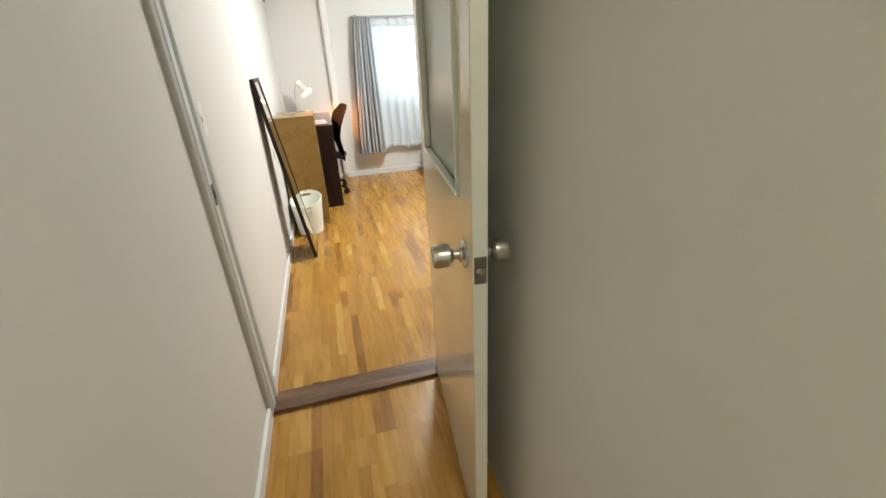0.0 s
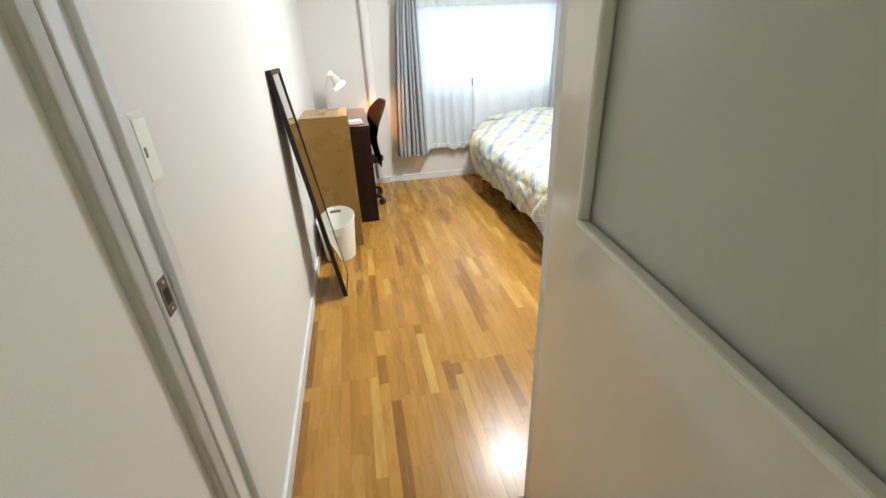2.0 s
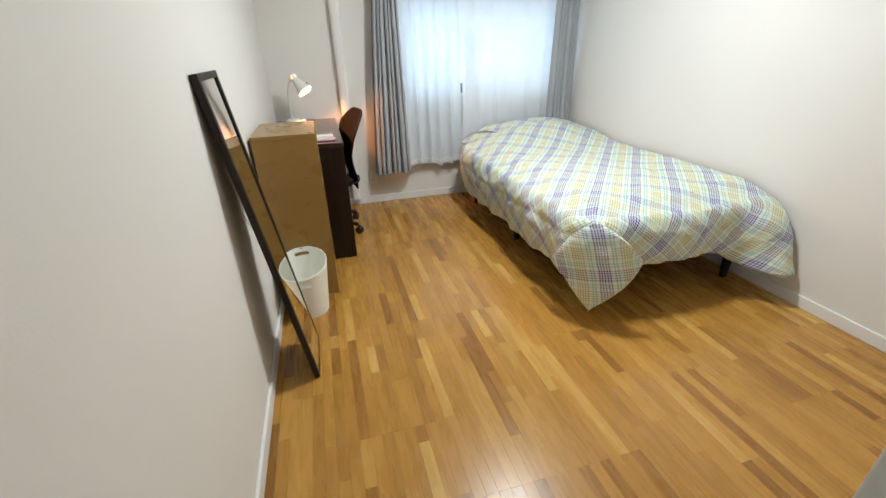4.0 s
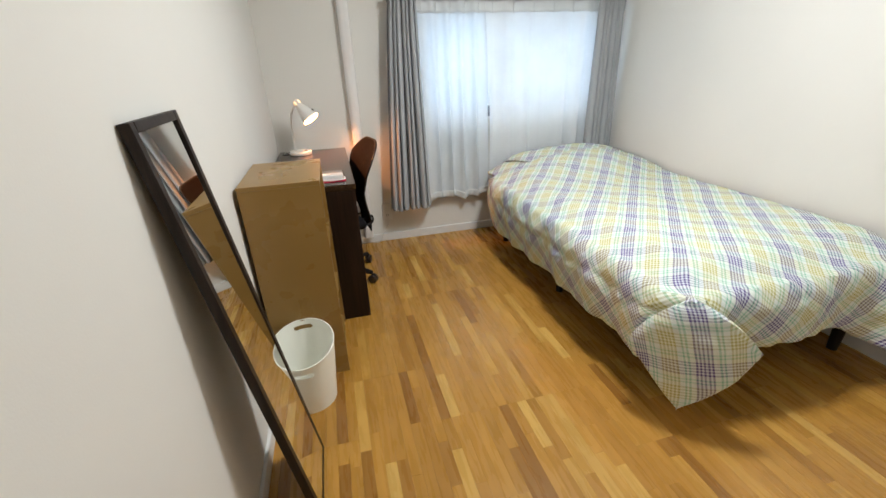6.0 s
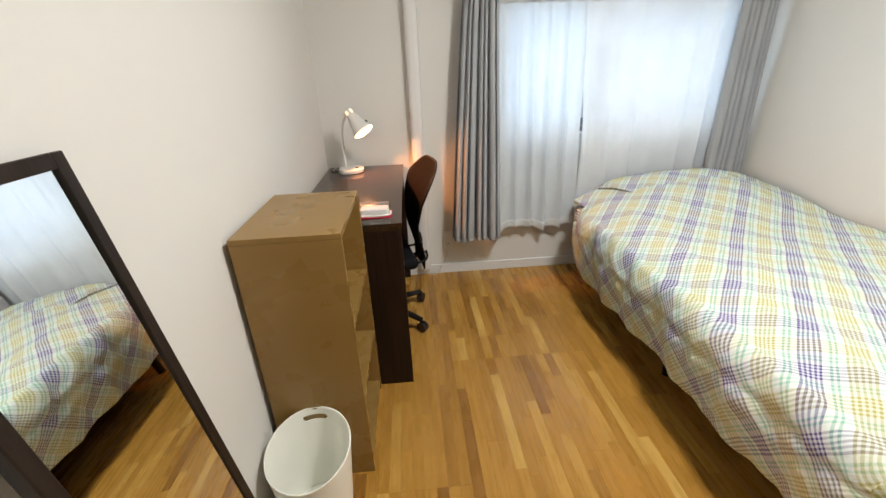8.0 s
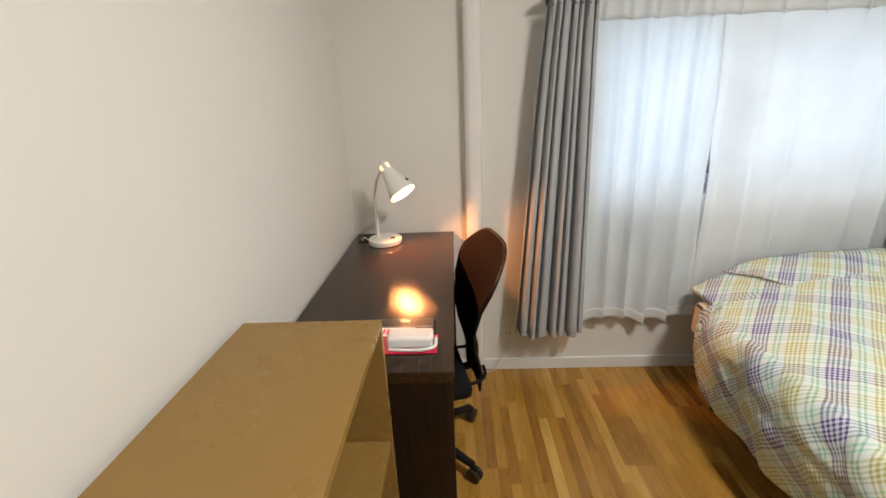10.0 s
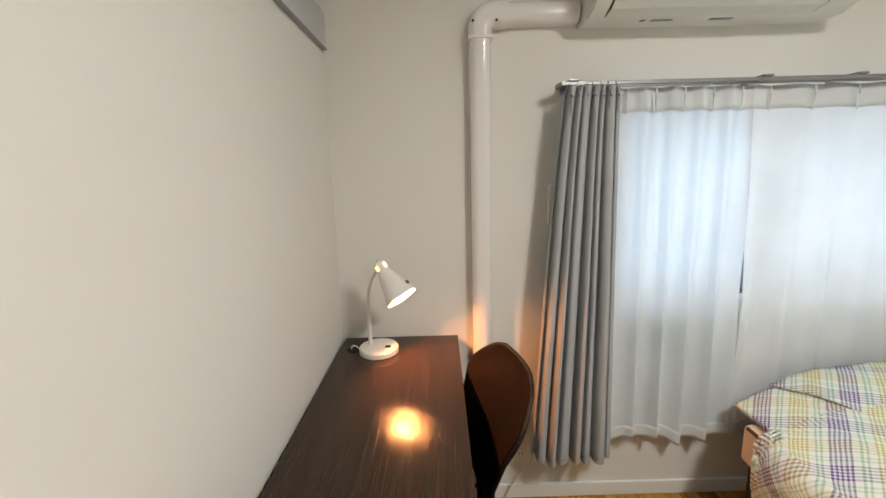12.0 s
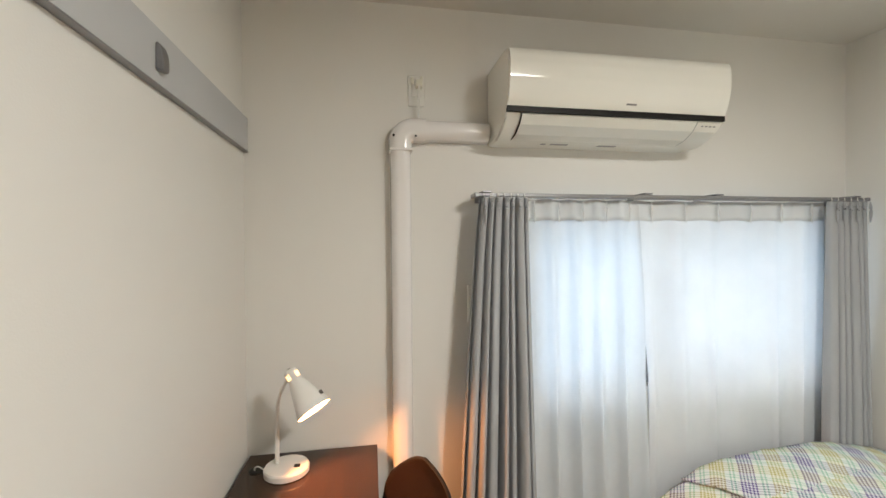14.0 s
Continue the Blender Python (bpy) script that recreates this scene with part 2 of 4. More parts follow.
def plaid():
    """Checked cotton: coloured yarns both ways over white, from the cloth's own coordinates in metres."""
    m = bpy.data.materials.new("checked_cotton")
    m.use_nodes = True
    nt, L = m.node_tree, m.node_tree.links
    b = nt.nodes["Principled BSDF"]
    uv = nt.nodes.new("ShaderNodeUVMap")
    uv.uv_map = "cloth"
    sep = nt.nodes.new("ShaderNodeSeparateXYZ")
    L.new(uv.outputs[0], sep.inputs[0])
    white = (0.72, 0.77, 0.73)

    def yarns(a, c, tint, tint2, g):
        stops, p = [], 0.0
        for lines, col, w, ti, skip in ((5, a, 0.056, tint, 0.055), (2, g, 0.060, white, 0.055), (5, c, 0.056, tint2, 0.055), (2, g, 0.060, white, 0.055)):
            for k in range(lines):
                stops += [(p, col), (p + w * 0.5, ti)]
                p += w
            stops[-1] = (stops[-1][0], white)
            p += skip - 0.004
        return stops

    def axis(k, period, shift, stops):
        sc = nt.nodes.new("ShaderNodeMath")
        sc.operation = "MULTIPLY_ADD"
        sc.inputs[1].default_value, sc.inputs[2].default_value = 1 / period, shift
        L.new(sep.outputs[k], sc.inputs[0])
        fr = nt.nodes.new("ShaderNodeMath")
        fr.operation = "FRACT"
        L.new(sc.outputs[0], fr.inputs[0])
        r = ramp(nt, stops, "CONSTANT")
        L.new(fr.outputs[0], r.inputs[0])
        return r.outputs[0]

    warp = axis(0, PLAID, 1.94 / PLAID + 0.11, yarns((0.085, 0.05, 0.22), (0.46, 0.43, 0.16), (0.61, 0.64, 0.72), (0.74, 0.75, 0.58), (0.27, 0.50, 0.38)))
    weft = axis(1, PLAID, 0.0, yarns((0.085, 0.06, 0.20), (0.42, 0.40, 0.14), (0.66, 0.70, 0.78), (0.78, 0.80, 0.66), (0.30, 0.54, 0.42)))
    mx = nt.nodes.new("ShaderNodeMix")
    mx.data_type, mx.blend_type = "RGBA", "MIX"
    mx.inputs["Factor"].default_value = 0.42
    L.new(warp, mx.inputs["A"])
    L.new(weft, mx.inputs["B"])
    L.new(mx.outputs["Result"], b.inputs["Base Color"])
    b.inputs["Roughness"].default_value = 0.9
    b.inputs["Specular IOR Level"].default_value = 0.2
    n = nt.nodes.new("ShaderNodeTexNoise")
    n.inputs["Scale"].default_value, n.inputs["Detail"].default_value = 15.0, 8
    L.new(uv.outputs[0], n.inputs["Vector"])
    bp = nt.nodes.new("ShaderNodeBump")
    bp.inputs["Strength"].default_value, bp.inputs["Distance"].default_value = 1.0, 0.014
    L.new(n.outputs[0], bp.inputs["Height"])
    L.new(bp.outputs[0], b.inputs["Normal"])
    return m


PLAID = 0.178
SEAM = cloth("white_cotton_seam", (0.70, 0.72, 0.72))
CHECK = plaid()


# ---- builders ----
def empty(name, x=0.0, y=0.0, z=0.0, rz=0.0):
    e = new(name)
    e.empty_display_size = 0.1
    e.matrix_world = pose(x, y, z, 0, 0, rz)
    return e


def finish(name, bm, material, smooth=False):
    me = bpy.data.meshes.new(name)
    bmesh.ops.recalc_face_normals(bm, faces=bm.faces)
    bm.to_mesh(me)
    bm.free()
    if smooth:
        for p in me.polygons:
            p.use_smooth = True
        me.set_sharp_from_angle(angle=radians(38))
    me.materials.append(material)
    return me


def part(name, bm, material, parent=None, label="", smooth=False, solid=0.0, kind=""):
    """Link a bmesh as one mesh object, under a thing where parent is given."""
    ob = new(name, finish(name, bm, material, smooth))
    if parent:
        ob.parent = parent
    if solid:
        s = ob.modifiers.new("thickness", "SOLIDIFY")
        s.thickness, s.offset = solid, 0
    return tagged(ob, label, kind=kind)


def box(bm, x0, x1, y0, y1, z0, z1, bevel=0.0, seg=2):
    """A box between coordinates, with rounded edges where bevel is given."""
    r = bmesh.ops.create_cube(bm, size=1.0)
    vs = r["verts"]
    for v in vs:
        v.co = Vector(((x0 + x1) / 2 + v.co.x * (x1 - x0), (y0 + y1) / 2 + v.co.y * (y1 - y0), (z0 + z1) / 2 + v.co.z * (z1 - z0)))
    if bevel:
        es = list({e for v in vs for e in v.link_edges})
        bmesh.ops.bevel(bm, geom=es, offset=bevel, segments=seg, profile=0.5, affect="EDGES")
    return bm


def boxed(*args, bevel=0.0, seg=2):
    return box(bmesh.new(), *args, bevel=bevel, seg=seg)


def lathe(bm, profile, m=None, n=32, cap=True):
    """Turn a profile of (radius, height) round its axis, placed by m."""
    m = m or Matrix()
    rings = []
    for r, h in profile:
        rings.append([bm.verts.new(m @ Vector((r * math.cos(2 * math.pi * k / n), r * math.sin(2 * math.pi * k / n), h))) for k in range(n)])
    for a, b in zip(rings, rings[1:]):
        for k in range(n):
            bm.faces.new((a[k], a[(k + 1) % n], b[(k + 1) % n], b[k]))
    if cap:
        bm.faces.new(rings[0][::-1])
        bm.faces.new(rings[-1])
    return bm


def tube(bm, pts, r, n=10):
    """A round bar along points."""
    pts = [Vector(p) for p in pts]
    rings = []
    for i, p in enumerate(pts):
        d = (pts[min(i + 1, len(pts) - 1)] - pts[max(i - 1, 0)]).normalized()
        q = d.to_track_quat("Z", "Y").to_matrix()
        rr = r[i] if isinstance(r, (list, tuple)) else r
        rings.append([bm.verts.new(p + q @ Vector((rr * math.cos(2 * math.pi * k / n), rr * math.sin(2 * math.pi * k / n), 0))) for k in range(n)])
    for a, b in zip(rings, rings[1:]):
        for k in range(n):
            bm.faces.new((a[k], a[(k + 1) % n], b[(k + 1) % n], b[k]))
    bm.faces.new(rings[0][::-1])
    bm.faces.new(rings[-1])
    return bm


def curve_pts(ctrl, n=24):
    """Smooth points through controls (Catmull-Rom)."""
    c = [Vector(p) for p in ctrl]
    c = [2 * c[0] - c[1]] + c + [2 * c[-1] - c[-2]]
    out, spans = [], len(c) - 3
    for i in range(n + 1):
        u = i / n * spans
        k = min(int(u), spans - 1)
        t = u - k
        a, b, d, e = c[k:k + 4]
        out.append(0.5 * ((2 * b) + (d - a) * t + (2 * a - 5 * b + 4 * d - e) * t * t + (3 * b - a - 3 * d + e) * t ** 3))
    return out


def extrude_profile(bm, pts, axis, a, b):
    """A prism: pts are (p, q) in the two axes after `axis`."""
    def at(v, p, q):
        return Vector((v, p, q)) if axis == 0 else Vector((p, v, q)) if axis == 1 else Vector((p, q, v))
    r0 = [bm.verts.new(at(a, p, q)) for p, q in pts]
    r1 = [bm.verts.new(at(b, p, q)) for p, q in pts]
    n = len(pts)
    for k in range(n):
        bm.faces.new((r0[k], r0[(k + 1) % n], r1[(k + 1) % n], r1[k]))
    bm.faces.new(r0[::-1])
    bm.faces.new(r1)
    return bm


def smooth01(u):
    u = max(0.0, min(1.0, u))
    return u * u * (3 - 2 * u)


def structure(name, bm, material, label=""):
    return part(name, bm, material, label=label, kind="structure")


# ---- the shell ----
HALL_L, HALL_R, HALL_Y0 = -0.006, 0.712, 1.1
structure("wall_west", boxed(-T, 0, DOOR_Y + 0.0, WALL_Y + T, -0.05, CEIL), WALLPAPER, "white embossed wallpaper beside the mirror and desk")
structure("wall_east", boxed(ROOM_W, ROOM_W + T, DOOR_Y, WALL_Y + T, -0.05, CEIL), WALLPAPER, "white embossed wallpaper beside the bed")
WX0, WX1, WZ0, WZ1 = 0.96, 2.33, 0.85, 1.55
bm = bmesh.new()
box(bm, 0.0, WX0, WALL_Y, WALL_Y + T, -0.05, CEIL)
box(bm, WX1, ROOM_W, WALL_Y, WALL_Y + T, -0.05, CEIL)
box(bm, WX0, WX1, WALL_Y, WALL_Y + T, -0.05, WZ0)
box(bm, WX0, WX1, WALL_Y, WALL_Y + T, WZ1, CEIL)
structure("wall_north", bm, WALLPAPER, "white embossed wallpaper round the curtained window")
DX1, DTOP = 0.70, 1.92
bm = bmesh.new()
box(bm, DX1, ROOM_W, DOOR_Y, DOOR_Y + 0.104, -0.05, CEIL)
box(bm, 0.0, DX1, DOOR_Y, DOOR_Y + 0.104, DTOP, CEIL)
structure("wall_south", bm, WALLPAPER, "white wallpaper round the bedroom doorway")
structure("ceiling", boxed(-T, ROOM_W + T, DOOR_Y - 0.0, WALL_Y + T, CEIL, CEIL + 0.1), CEILING, "off-white papered bedroom ceiling")
structure("hall_wall_west", boxed(HALL_L - T, HALL_L, HALL_Y0, DOOR_Y, -0.06, CEIL), WALLPAPER, "off-white papered hallway wall")
structure("hall_wall_east", boxed(HALL_R, HALL_R + T, HALL_Y0, DOOR_Y, -0.06, CEIL), WALLPAPER, "off-white papered hallway wall behind the open door")
structure("hall_wall_south", boxed(HALL_L - T, HALL_R + T, HALL_Y0 - T, HALL_Y0, -0.06, CEIL), WALLPAPER, "plain off-white wall closing the hallway")
structure("hall_ceiling", boxed(HALL_L - T, HALL_R + T, HALL_Y0 - T, DOOR_Y, CEIL, CEIL + 0.1), CEILING, "off-white hallway ceiling")
HALL_Z = -0.012
floor = structure("floor", boxed(0.0, ROOM_W, DOOR_Y + 0.105, WALL_Y, -0.06, -0.004), UNDERFLOOR, "honey oak strip parquet with mixed tones")
hall_floor = structure("hall_floor", boxed(HALL_L, HALL_R, HALL_Y0, DOOR_Y, -0.07, HALL_Z - 0.004), UNDERFLOOR, "honey oak strip parquet in the hallway")
bm = bmesh.new()
box(bm, -0.012, 0.6895, DOOR_Y - 0.003, DOOR_Y + 0.105, -0.05, 0.004, 0.004)
structure("threshold", bm, THRESHOLD, "worn brown wooden threshold strip at the doorway")
ground = structure("ground", boxed(-60, 60, WALL_Y + T + 0.02, 120, -3.2, -3.0), mat("grey_ground", (0.2, 0.2, 0.19), 0.9, var=0.1))

bb = empty("baseboard")
tagged(bb, "white painted baseboard along the bedroom and hallway walls", kind="structure")


def skirting(name, x0, x1, y0, y1, z0, z1):
    part(name, boxed(x0, x1, y0, y1, z0, z1, bevel=0.003), TRIM, bb)


skirting("baseboard_west", 0.0, 0.012, DOOR_Y + 0.1115, WALL_Y, 0, 0.06)
skirting("baseboard_north", 0.0125, ROOM_W - 0.0125, WALL_Y - 0.012, WALL_Y, 0, 0.06)
skirting("baseboard_east", ROOM_W - 0.012, ROOM_W, DOOR_Y + 0.109, WALL_Y, 0, 0.06)
skirting("baseboard_hall_west", HALL_L, HALL_L + 0.014, HALL_Y0, DOOR_Y - 0.027, HALL_Z, 0.05)
skirting("baseboard_hall_east", HALL_R - 0.010, HALL_R, HALL_Y0, DOOR_Y - 0.62, HALL_Z, 0.05)

# door frame: jamb, stop and casing on each side
fr = empty("door_frame", 0, DOOR_Y, 0)
tagged(fr, "grey-white painted door frame with stop and steel strike plate", kind="structure")
fr.matrix_world = Matrix()
# hallway edge of the jamb, soft shading painted in by its darker grey
part("jamb_edge", boxed(-0.03, 0.010, DOOR_Y - 0.026, DOOR_Y + 0.0135, 0.0, DTOP, bevel=0.008, seg=3), JAMB_SHADE, fr, "hallway edge of the jamb, with its shade painted in as darker grey")
for nm, a in (("jamb", (-0.03, 0.012, DOOR_Y + 0.014, DOOR_Y + 0.048, 0.0, DTOP)), ("groove", (-0.03, 0.004, DOOR_Y + 0.048, DOOR_Y + 0.078, 0.0, DTOP)),
              ("casing", (-0.03, 0.015, DOOR_Y + 0.078, DOOR_Y + 0.111, 0.0, DTOP + 0.03)),
              ("jamb", (0.690, 0.7115, DOOR_Y - 0.002, DOOR_Y + 0.036, 0.0, DTOP)), ("casing", (0.690, 0.74, DOOR_Y + 0.0365, DOOR_Y + 0.109, 0.0, DTOP + 0.03)),
              ("head", (0.016, 0.689, DOOR_Y - 0.002, DOOR_Y + 0.10, DTOP - 0.03, DTOP))):
    part(nm, boxed(*a, bevel=0.0025), JAMB, fr)
sp = part("strike_plate", boxed(0.0118, 0.0138, DOOR_Y + 0.020, DOOR_Y + 0.0475, 0.828, 0.893, bevel=0.0008), DARK_STEEL, fr, "worn steel strike plate")
part("latch_hole", boxed(0.0136, 0.0143, DOOR_Y + 0.025, DOOR_Y + 0.042, 0.848, 0.874), HOLE, sp)
bm = bmesh.new()
lathe(bm, [(0.0035, 0), (0.0035, 0.0012), (0.002, 0.0018)], Matrix.Translation((0.0138, DOOR_Y + 0.034, 0.836)) @ pose(0, 0, 0, 0, 90, 0), 10)
lathe(bm, [(0.0035, 0), (0.0035, 0.0012), (0.002, 0.0018)], Matrix.Translation((0.0138, DOOR_Y + 0.034, 0.885)) @ pose(0, 0, 0, 0, 90, 0), 10)
part("screw", bm, STEEL, sp)

# window
win = empty("window_1")
tagged(win, "aluminium sliding window with frosted panes behind sheer curtains", kind="structure")
bm = bmesh.new()
for a in ((WX0, WX1, WZ0, WZ0 + 0.03), (WX0, WX1, WZ1 - 0.03, WZ1), (WX0, WX0 + 0.03, WZ0 + 0.03, WZ1 - 0.03), (WX1 - 0.03, WX1, WZ0 + 0.03, WZ1 - 0.03)):
    box(bm, a[0], a[1], WALL_Y + 0.03, WALL_Y + 0.11, a[2], a[3], 0.002)
part("window_frame", bm, RAIL, win)
mid = 1.53
for k, (a, b, y) in enumerate(((WX0 + 0.03, mid + 0.03, WALL_Y + 0.055), (mid - 0.03, WX1 - 0.03, WALL_Y + 0.08))):
    bm = bmesh.new()
    for q in ((a, b, WZ0 + 0.03, WZ0 + 0.07), (a, b, WZ1 - 0.07, WZ1 - 0.03), (a, a + 0.035, WZ0 + 0.07, WZ1 - 0.07), (b - 0.035, b, WZ0 + 0.07, WZ1 - 0.07)):
        box(bm, q[0], q[1], y, y + 0.02, q[2], q[3], 0.002)
    sash = part("sash", bm, RAIL, win)
    p = part("pane", boxed(a + 0.035, b - 0.035, y + 0.008, y + 0.013, WZ0 + 0.07, WZ1 - 0.07), PANE, sash, "frosted glass pane")
    p.visible_shadow = False
part("window_sill", boxed(WX0 - 0.01, WX1 + 0.01, WALL_Y - 0.012, WALL_Y + 0.03, WZ0 - 0.02, WZ0 + 0.0, bevel=0.003), TRIM, win)

# ---- open door ----
LEAF_W, LEAF_T, LEAF_A = 0.697, 0.030, 5.9
door = new("door_1")
door.matrix_world = pose(0.666, DOOR_Y + 0.034, 0, 0, 0, -90 - LEAF_A)
tagged(door, "cream painted hinged door with frosted glass panel, standing open into the hallway", "door", kind="structure")
# local x runs from hinge to latch, local y>0 is the far face, z up
GX0, GX1, GZ0, GZ1 = 0.123, 0.595, 0.957, 1.76
bm = bmesh.new()
for a in ((0, LEAF_W, 0.012, GZ0), (0, LEAF_W, GZ1, 1.885), (0, GX0, GZ0, GZ1), (GX1, LEAF_W, GZ0, GZ1)):
    box(bm, a[0], a[1], 0, LEAF_T, a[2], a[3])
bmesh.ops.remove_doubles(bm, verts=bm.verts, dist=0.0001)
leaf = part("leaf", bm, DOOR_PAINT, door, "glossy cream painted leaf")
part("edge_strip", boxed(LEAF_W, LEAF_W + 0.0025, 0.001, LEAF_T - 0.001, 0.013, 1.884, bevel=0.0006), DOOR_EDGE, door)
for side, y0, y1 in (("", -0.008, 0.010), ("", LEAF_T - 0.010, LEAF_T + 0.008)):
    bm = bmesh.new()
    w = 0.010
    for a in ((GX0 - 0.004, GX1 + 0.004, GZ0 - 0.004, GZ0 + w - 0.004), (GX0 - 0.004, GX1 + 0.004, GZ1 - w + 0.004, GZ1 + 0.004),
              (GX0 - 0.004, GX0 + w - 0.004, GZ0 + w - 0.004, GZ1 - w + 0.004), (GX1 - w + 0.004, GX1 + 0.004, GZ0 + w - 0.004, GZ1 - w + 0.004)):
        box(bm, a[0], a[1], y0, y1, a[2], a[3], 0.0035)
    part("moulding", bm, DOOR_EDGE, door)
part("glass_panel", boxed(GX0, GX1, LEAF_T / 2 - 0.002, LEAF_T / 2 + 0.002, GZ0, GZ1), FROST, door, "frosted greenish glass")
part("latch_plate", boxed(LEAF_W + 0.0022, LEAF_W + 0.0040, 0.003, LEAF_T - 0.003, 0.809, 0.867, bevel=0.0006), DARK_STEEL, door, "steel latch plate")
bm = bmesh.new()
lathe(bm, [(0.009, 0), (0.009, 0.004), (0.006, 0.009), (0.001, 0.0095)], Matrix.Translation((LEAF_W + 0.003, LEAF_T / 2, 0.838)) @ pose(0, 0, 0, 0, 90, 0), 18)
part("latch_bolt", bm, STEEL, door, smooth=True)
KX, KZ = LEAF_W - 0.065, 0.845
for s, y0 in ((-1, 0.0), (1, LEAF_T)):
    k = 1.0 if s < 0 else 0.9
    m = Matrix.Translation((KX, y0, KZ)) @ pose(0, 0, 0, -90 * s, 0, 0)
    bm = bmesh.new()
    lathe(bm, [(0.031, 0.0), (0.031, 0.003), (0.027, 0.006), (0.017, 0.008), (0.015, 0.014)], m, 36)
    part("rose", bm, STEEL, door, "round steel rose", smooth=True)
    bm = bmesh.new()
    lathe(bm, [(0.011, 0.012), (0.010, 0.024 * k), (0.021, 0.030 * k), (0.0245, 0.034 * k), (0.0255, 0.058 * k), (0.0235, 0.066 * k), (0.019, 0.0675 * k), (0.0185, 0.0655 * k), (0.001, 0.065 * k)], m, 36)
    part("knob", bm, STEEL, door, "satin steel round knob", smooth=True)
for z in (0.25, 1.62):
    bm = bmesh.new()
    lathe(bm, [(0.006, z), (0.006, z + 0.09)], Matrix.Translation((-0.002, LEAF_T * 0.4, 0)), 12)
    part("hinge", bm, STEEL, door)


def plate(name, label, m, w, h, depth=0.008, pieces=()):
    """A wall plate: local x across, y out of the wall, z up."""
    e = new(name)
    e.matrix_world = m
    part("cover", boxed(-w / 2, w / 2, 0, depth, -h / 2, h / 2, bevel=0.004, seg=3), PLASTIC, e)
    for nm, a, mt in pieces:
        part(nm, boxed(*a, bevel=0.001), mt, e)
    return tagged(e, label, "wall plate")


plate("light_switch", "ivory plastic light switch plate on the wall beside the door frame", pose(0.0, 3.880, 1.072, 0, 0, -90), 0.056, 0.116, 0.012,
           (("rocker", (-0.022, 0.022, 0.012, 0.0134, -0.048, 0.048), SWITCH), ("indicator", (0.009, 0.015, 0.0134, 0.0140, -0.011, 0.005), GREYPRINT)))
plate("wall_outlet", "ivory double wall outlet low under the grey curtain", pose(0.675, WALL_Y, 0.225, 0, 0, 180), 0.07, 0.12, 0.008,
      (("socket", (-0.018, 0.018, 0.008, 0.010, -0.04, -0.005), PLASTIC), ("socket", (-0.018, 0.018, 0.008, 0.010, 0.005, 0.04), PLASTIC),
       ("slot", (-0.008, -0.005, 0.010, 0.0106, -0.028, -0.016), HOLE), ("slot", (0.005, 0.008, 0.010, 0.0106, -0.028, -0.016), HOLE)))
plate("wall_plate", "ivory wall plate half hidden behind the grey curtain", pose(0.800, WALL_Y, 1.20, 0, 0, 180), 0.075, 0.14, 0.010,
      (("insert", (-0.02, 0.02, 0.010, 0.012, -0.045, 0.045), PLASTIC), ("slot", (0.012, 0.020, 0.012, 0.0125, -0.02, 0.02), HOLE)))
plate("aircon_outlet", "white wall outlet with the air conditioner plug above the pipe bend", pose(0.582, WALL_Y, 1.965, 0, 0, 180), 0.060, 0.11, 0.006,
            (("socket", (-0.018, 0.018, 0.006, 0.009, -0.02, 0.035), PLASTIC),))
pl = empty("power_plug", 0.59, WALL_Y - 0.009, 1.985)
tagged(pl, "ivory power plug with cord running down to the pipe cover", "plug")
part("plug_body", boxed(-0.012, 0.012, -0.022, 0, -0.014, 0.014, bevel=0.004), IVORY, pl)
bm = bmesh.new()
tube(bm, curve_pts([(0, -0.020, -0.008), (-0.004, -0.026, -0.04), (-0.002, -0.018, -0.08), (-0.004, -0.014, -0.128)], 14), 0.0035)
part("cord", bm, CORD, pl, smooth=True)
bm = bmesh.new()
box(bm, -0.028, -0.018, -0.012, -0.004, 0.0, 0.022, 0.002)
part("hook", bm, IVORY, pl)
part("hook", boxed(0.004, 0.014, -0.018, -0.010, 0.010, 0.026, bevel=0.002), IVORY, pl)

# hanging board on the west wall
hb = empty("picture_rail_board")
tagged(hb, "long light grey hanging board fixed high on the white wall", "wall board")
part("board", boxed(0.0, 0.016, 4.6, WALL_Y - 0.003, 1.734, 1.844, bevel=0.0012), GREY_BOARD, hb)
part("lower_lip", boxed(0.0, 0.018, 4.6, WALL_Y - 0.003, 1.7312, 1.7338, bevel=0.001), RAIL, hb)
hk = empty("wall_hook", 0.016, 6.577, 1.79)
tagged(hk, "small grey metal sliding hook on the hanging board", "hook")
bm = bmesh.new()
extrude_profile(bm, [(0.002, -0.032), (0.013, -0.032), (0.015, -0.022), (0.013, 0.004), (0.008, 0.018), (0.002, 0.022)], 1, -0.013, 0.013)
for v in bm.verts:
    v.co.x, v.co.y = v.co.y, v.co.x
bm.transform(Matrix(((0, 1, 0, 0), (1, 0, 0, 0), (0, 0, 1, 0), (0, 0, 0, 1))))
bmesh.ops.bevel(bm, geom=list(bm.edges), offset=0.0015, segments=2, affect="EDGES")
bmesh.ops.recalc_face_normals(bm, faces=list(bm.faces))
part("hook_body", bm, RAIL, hk)
part("hook_plate", boxed(0.0, 0.002, -0.010, 0.010, -0.030, 0.020, bevel=0.0008), RAIL, hk)

# ---- pipe cover and air conditioner ----
pc = empty("pipe_cover")
tagged(pc, "glossy white plastic pipe cover running down the wall to the floor", "pipe cover")
PX0, PX1 = 0.487, 0.557


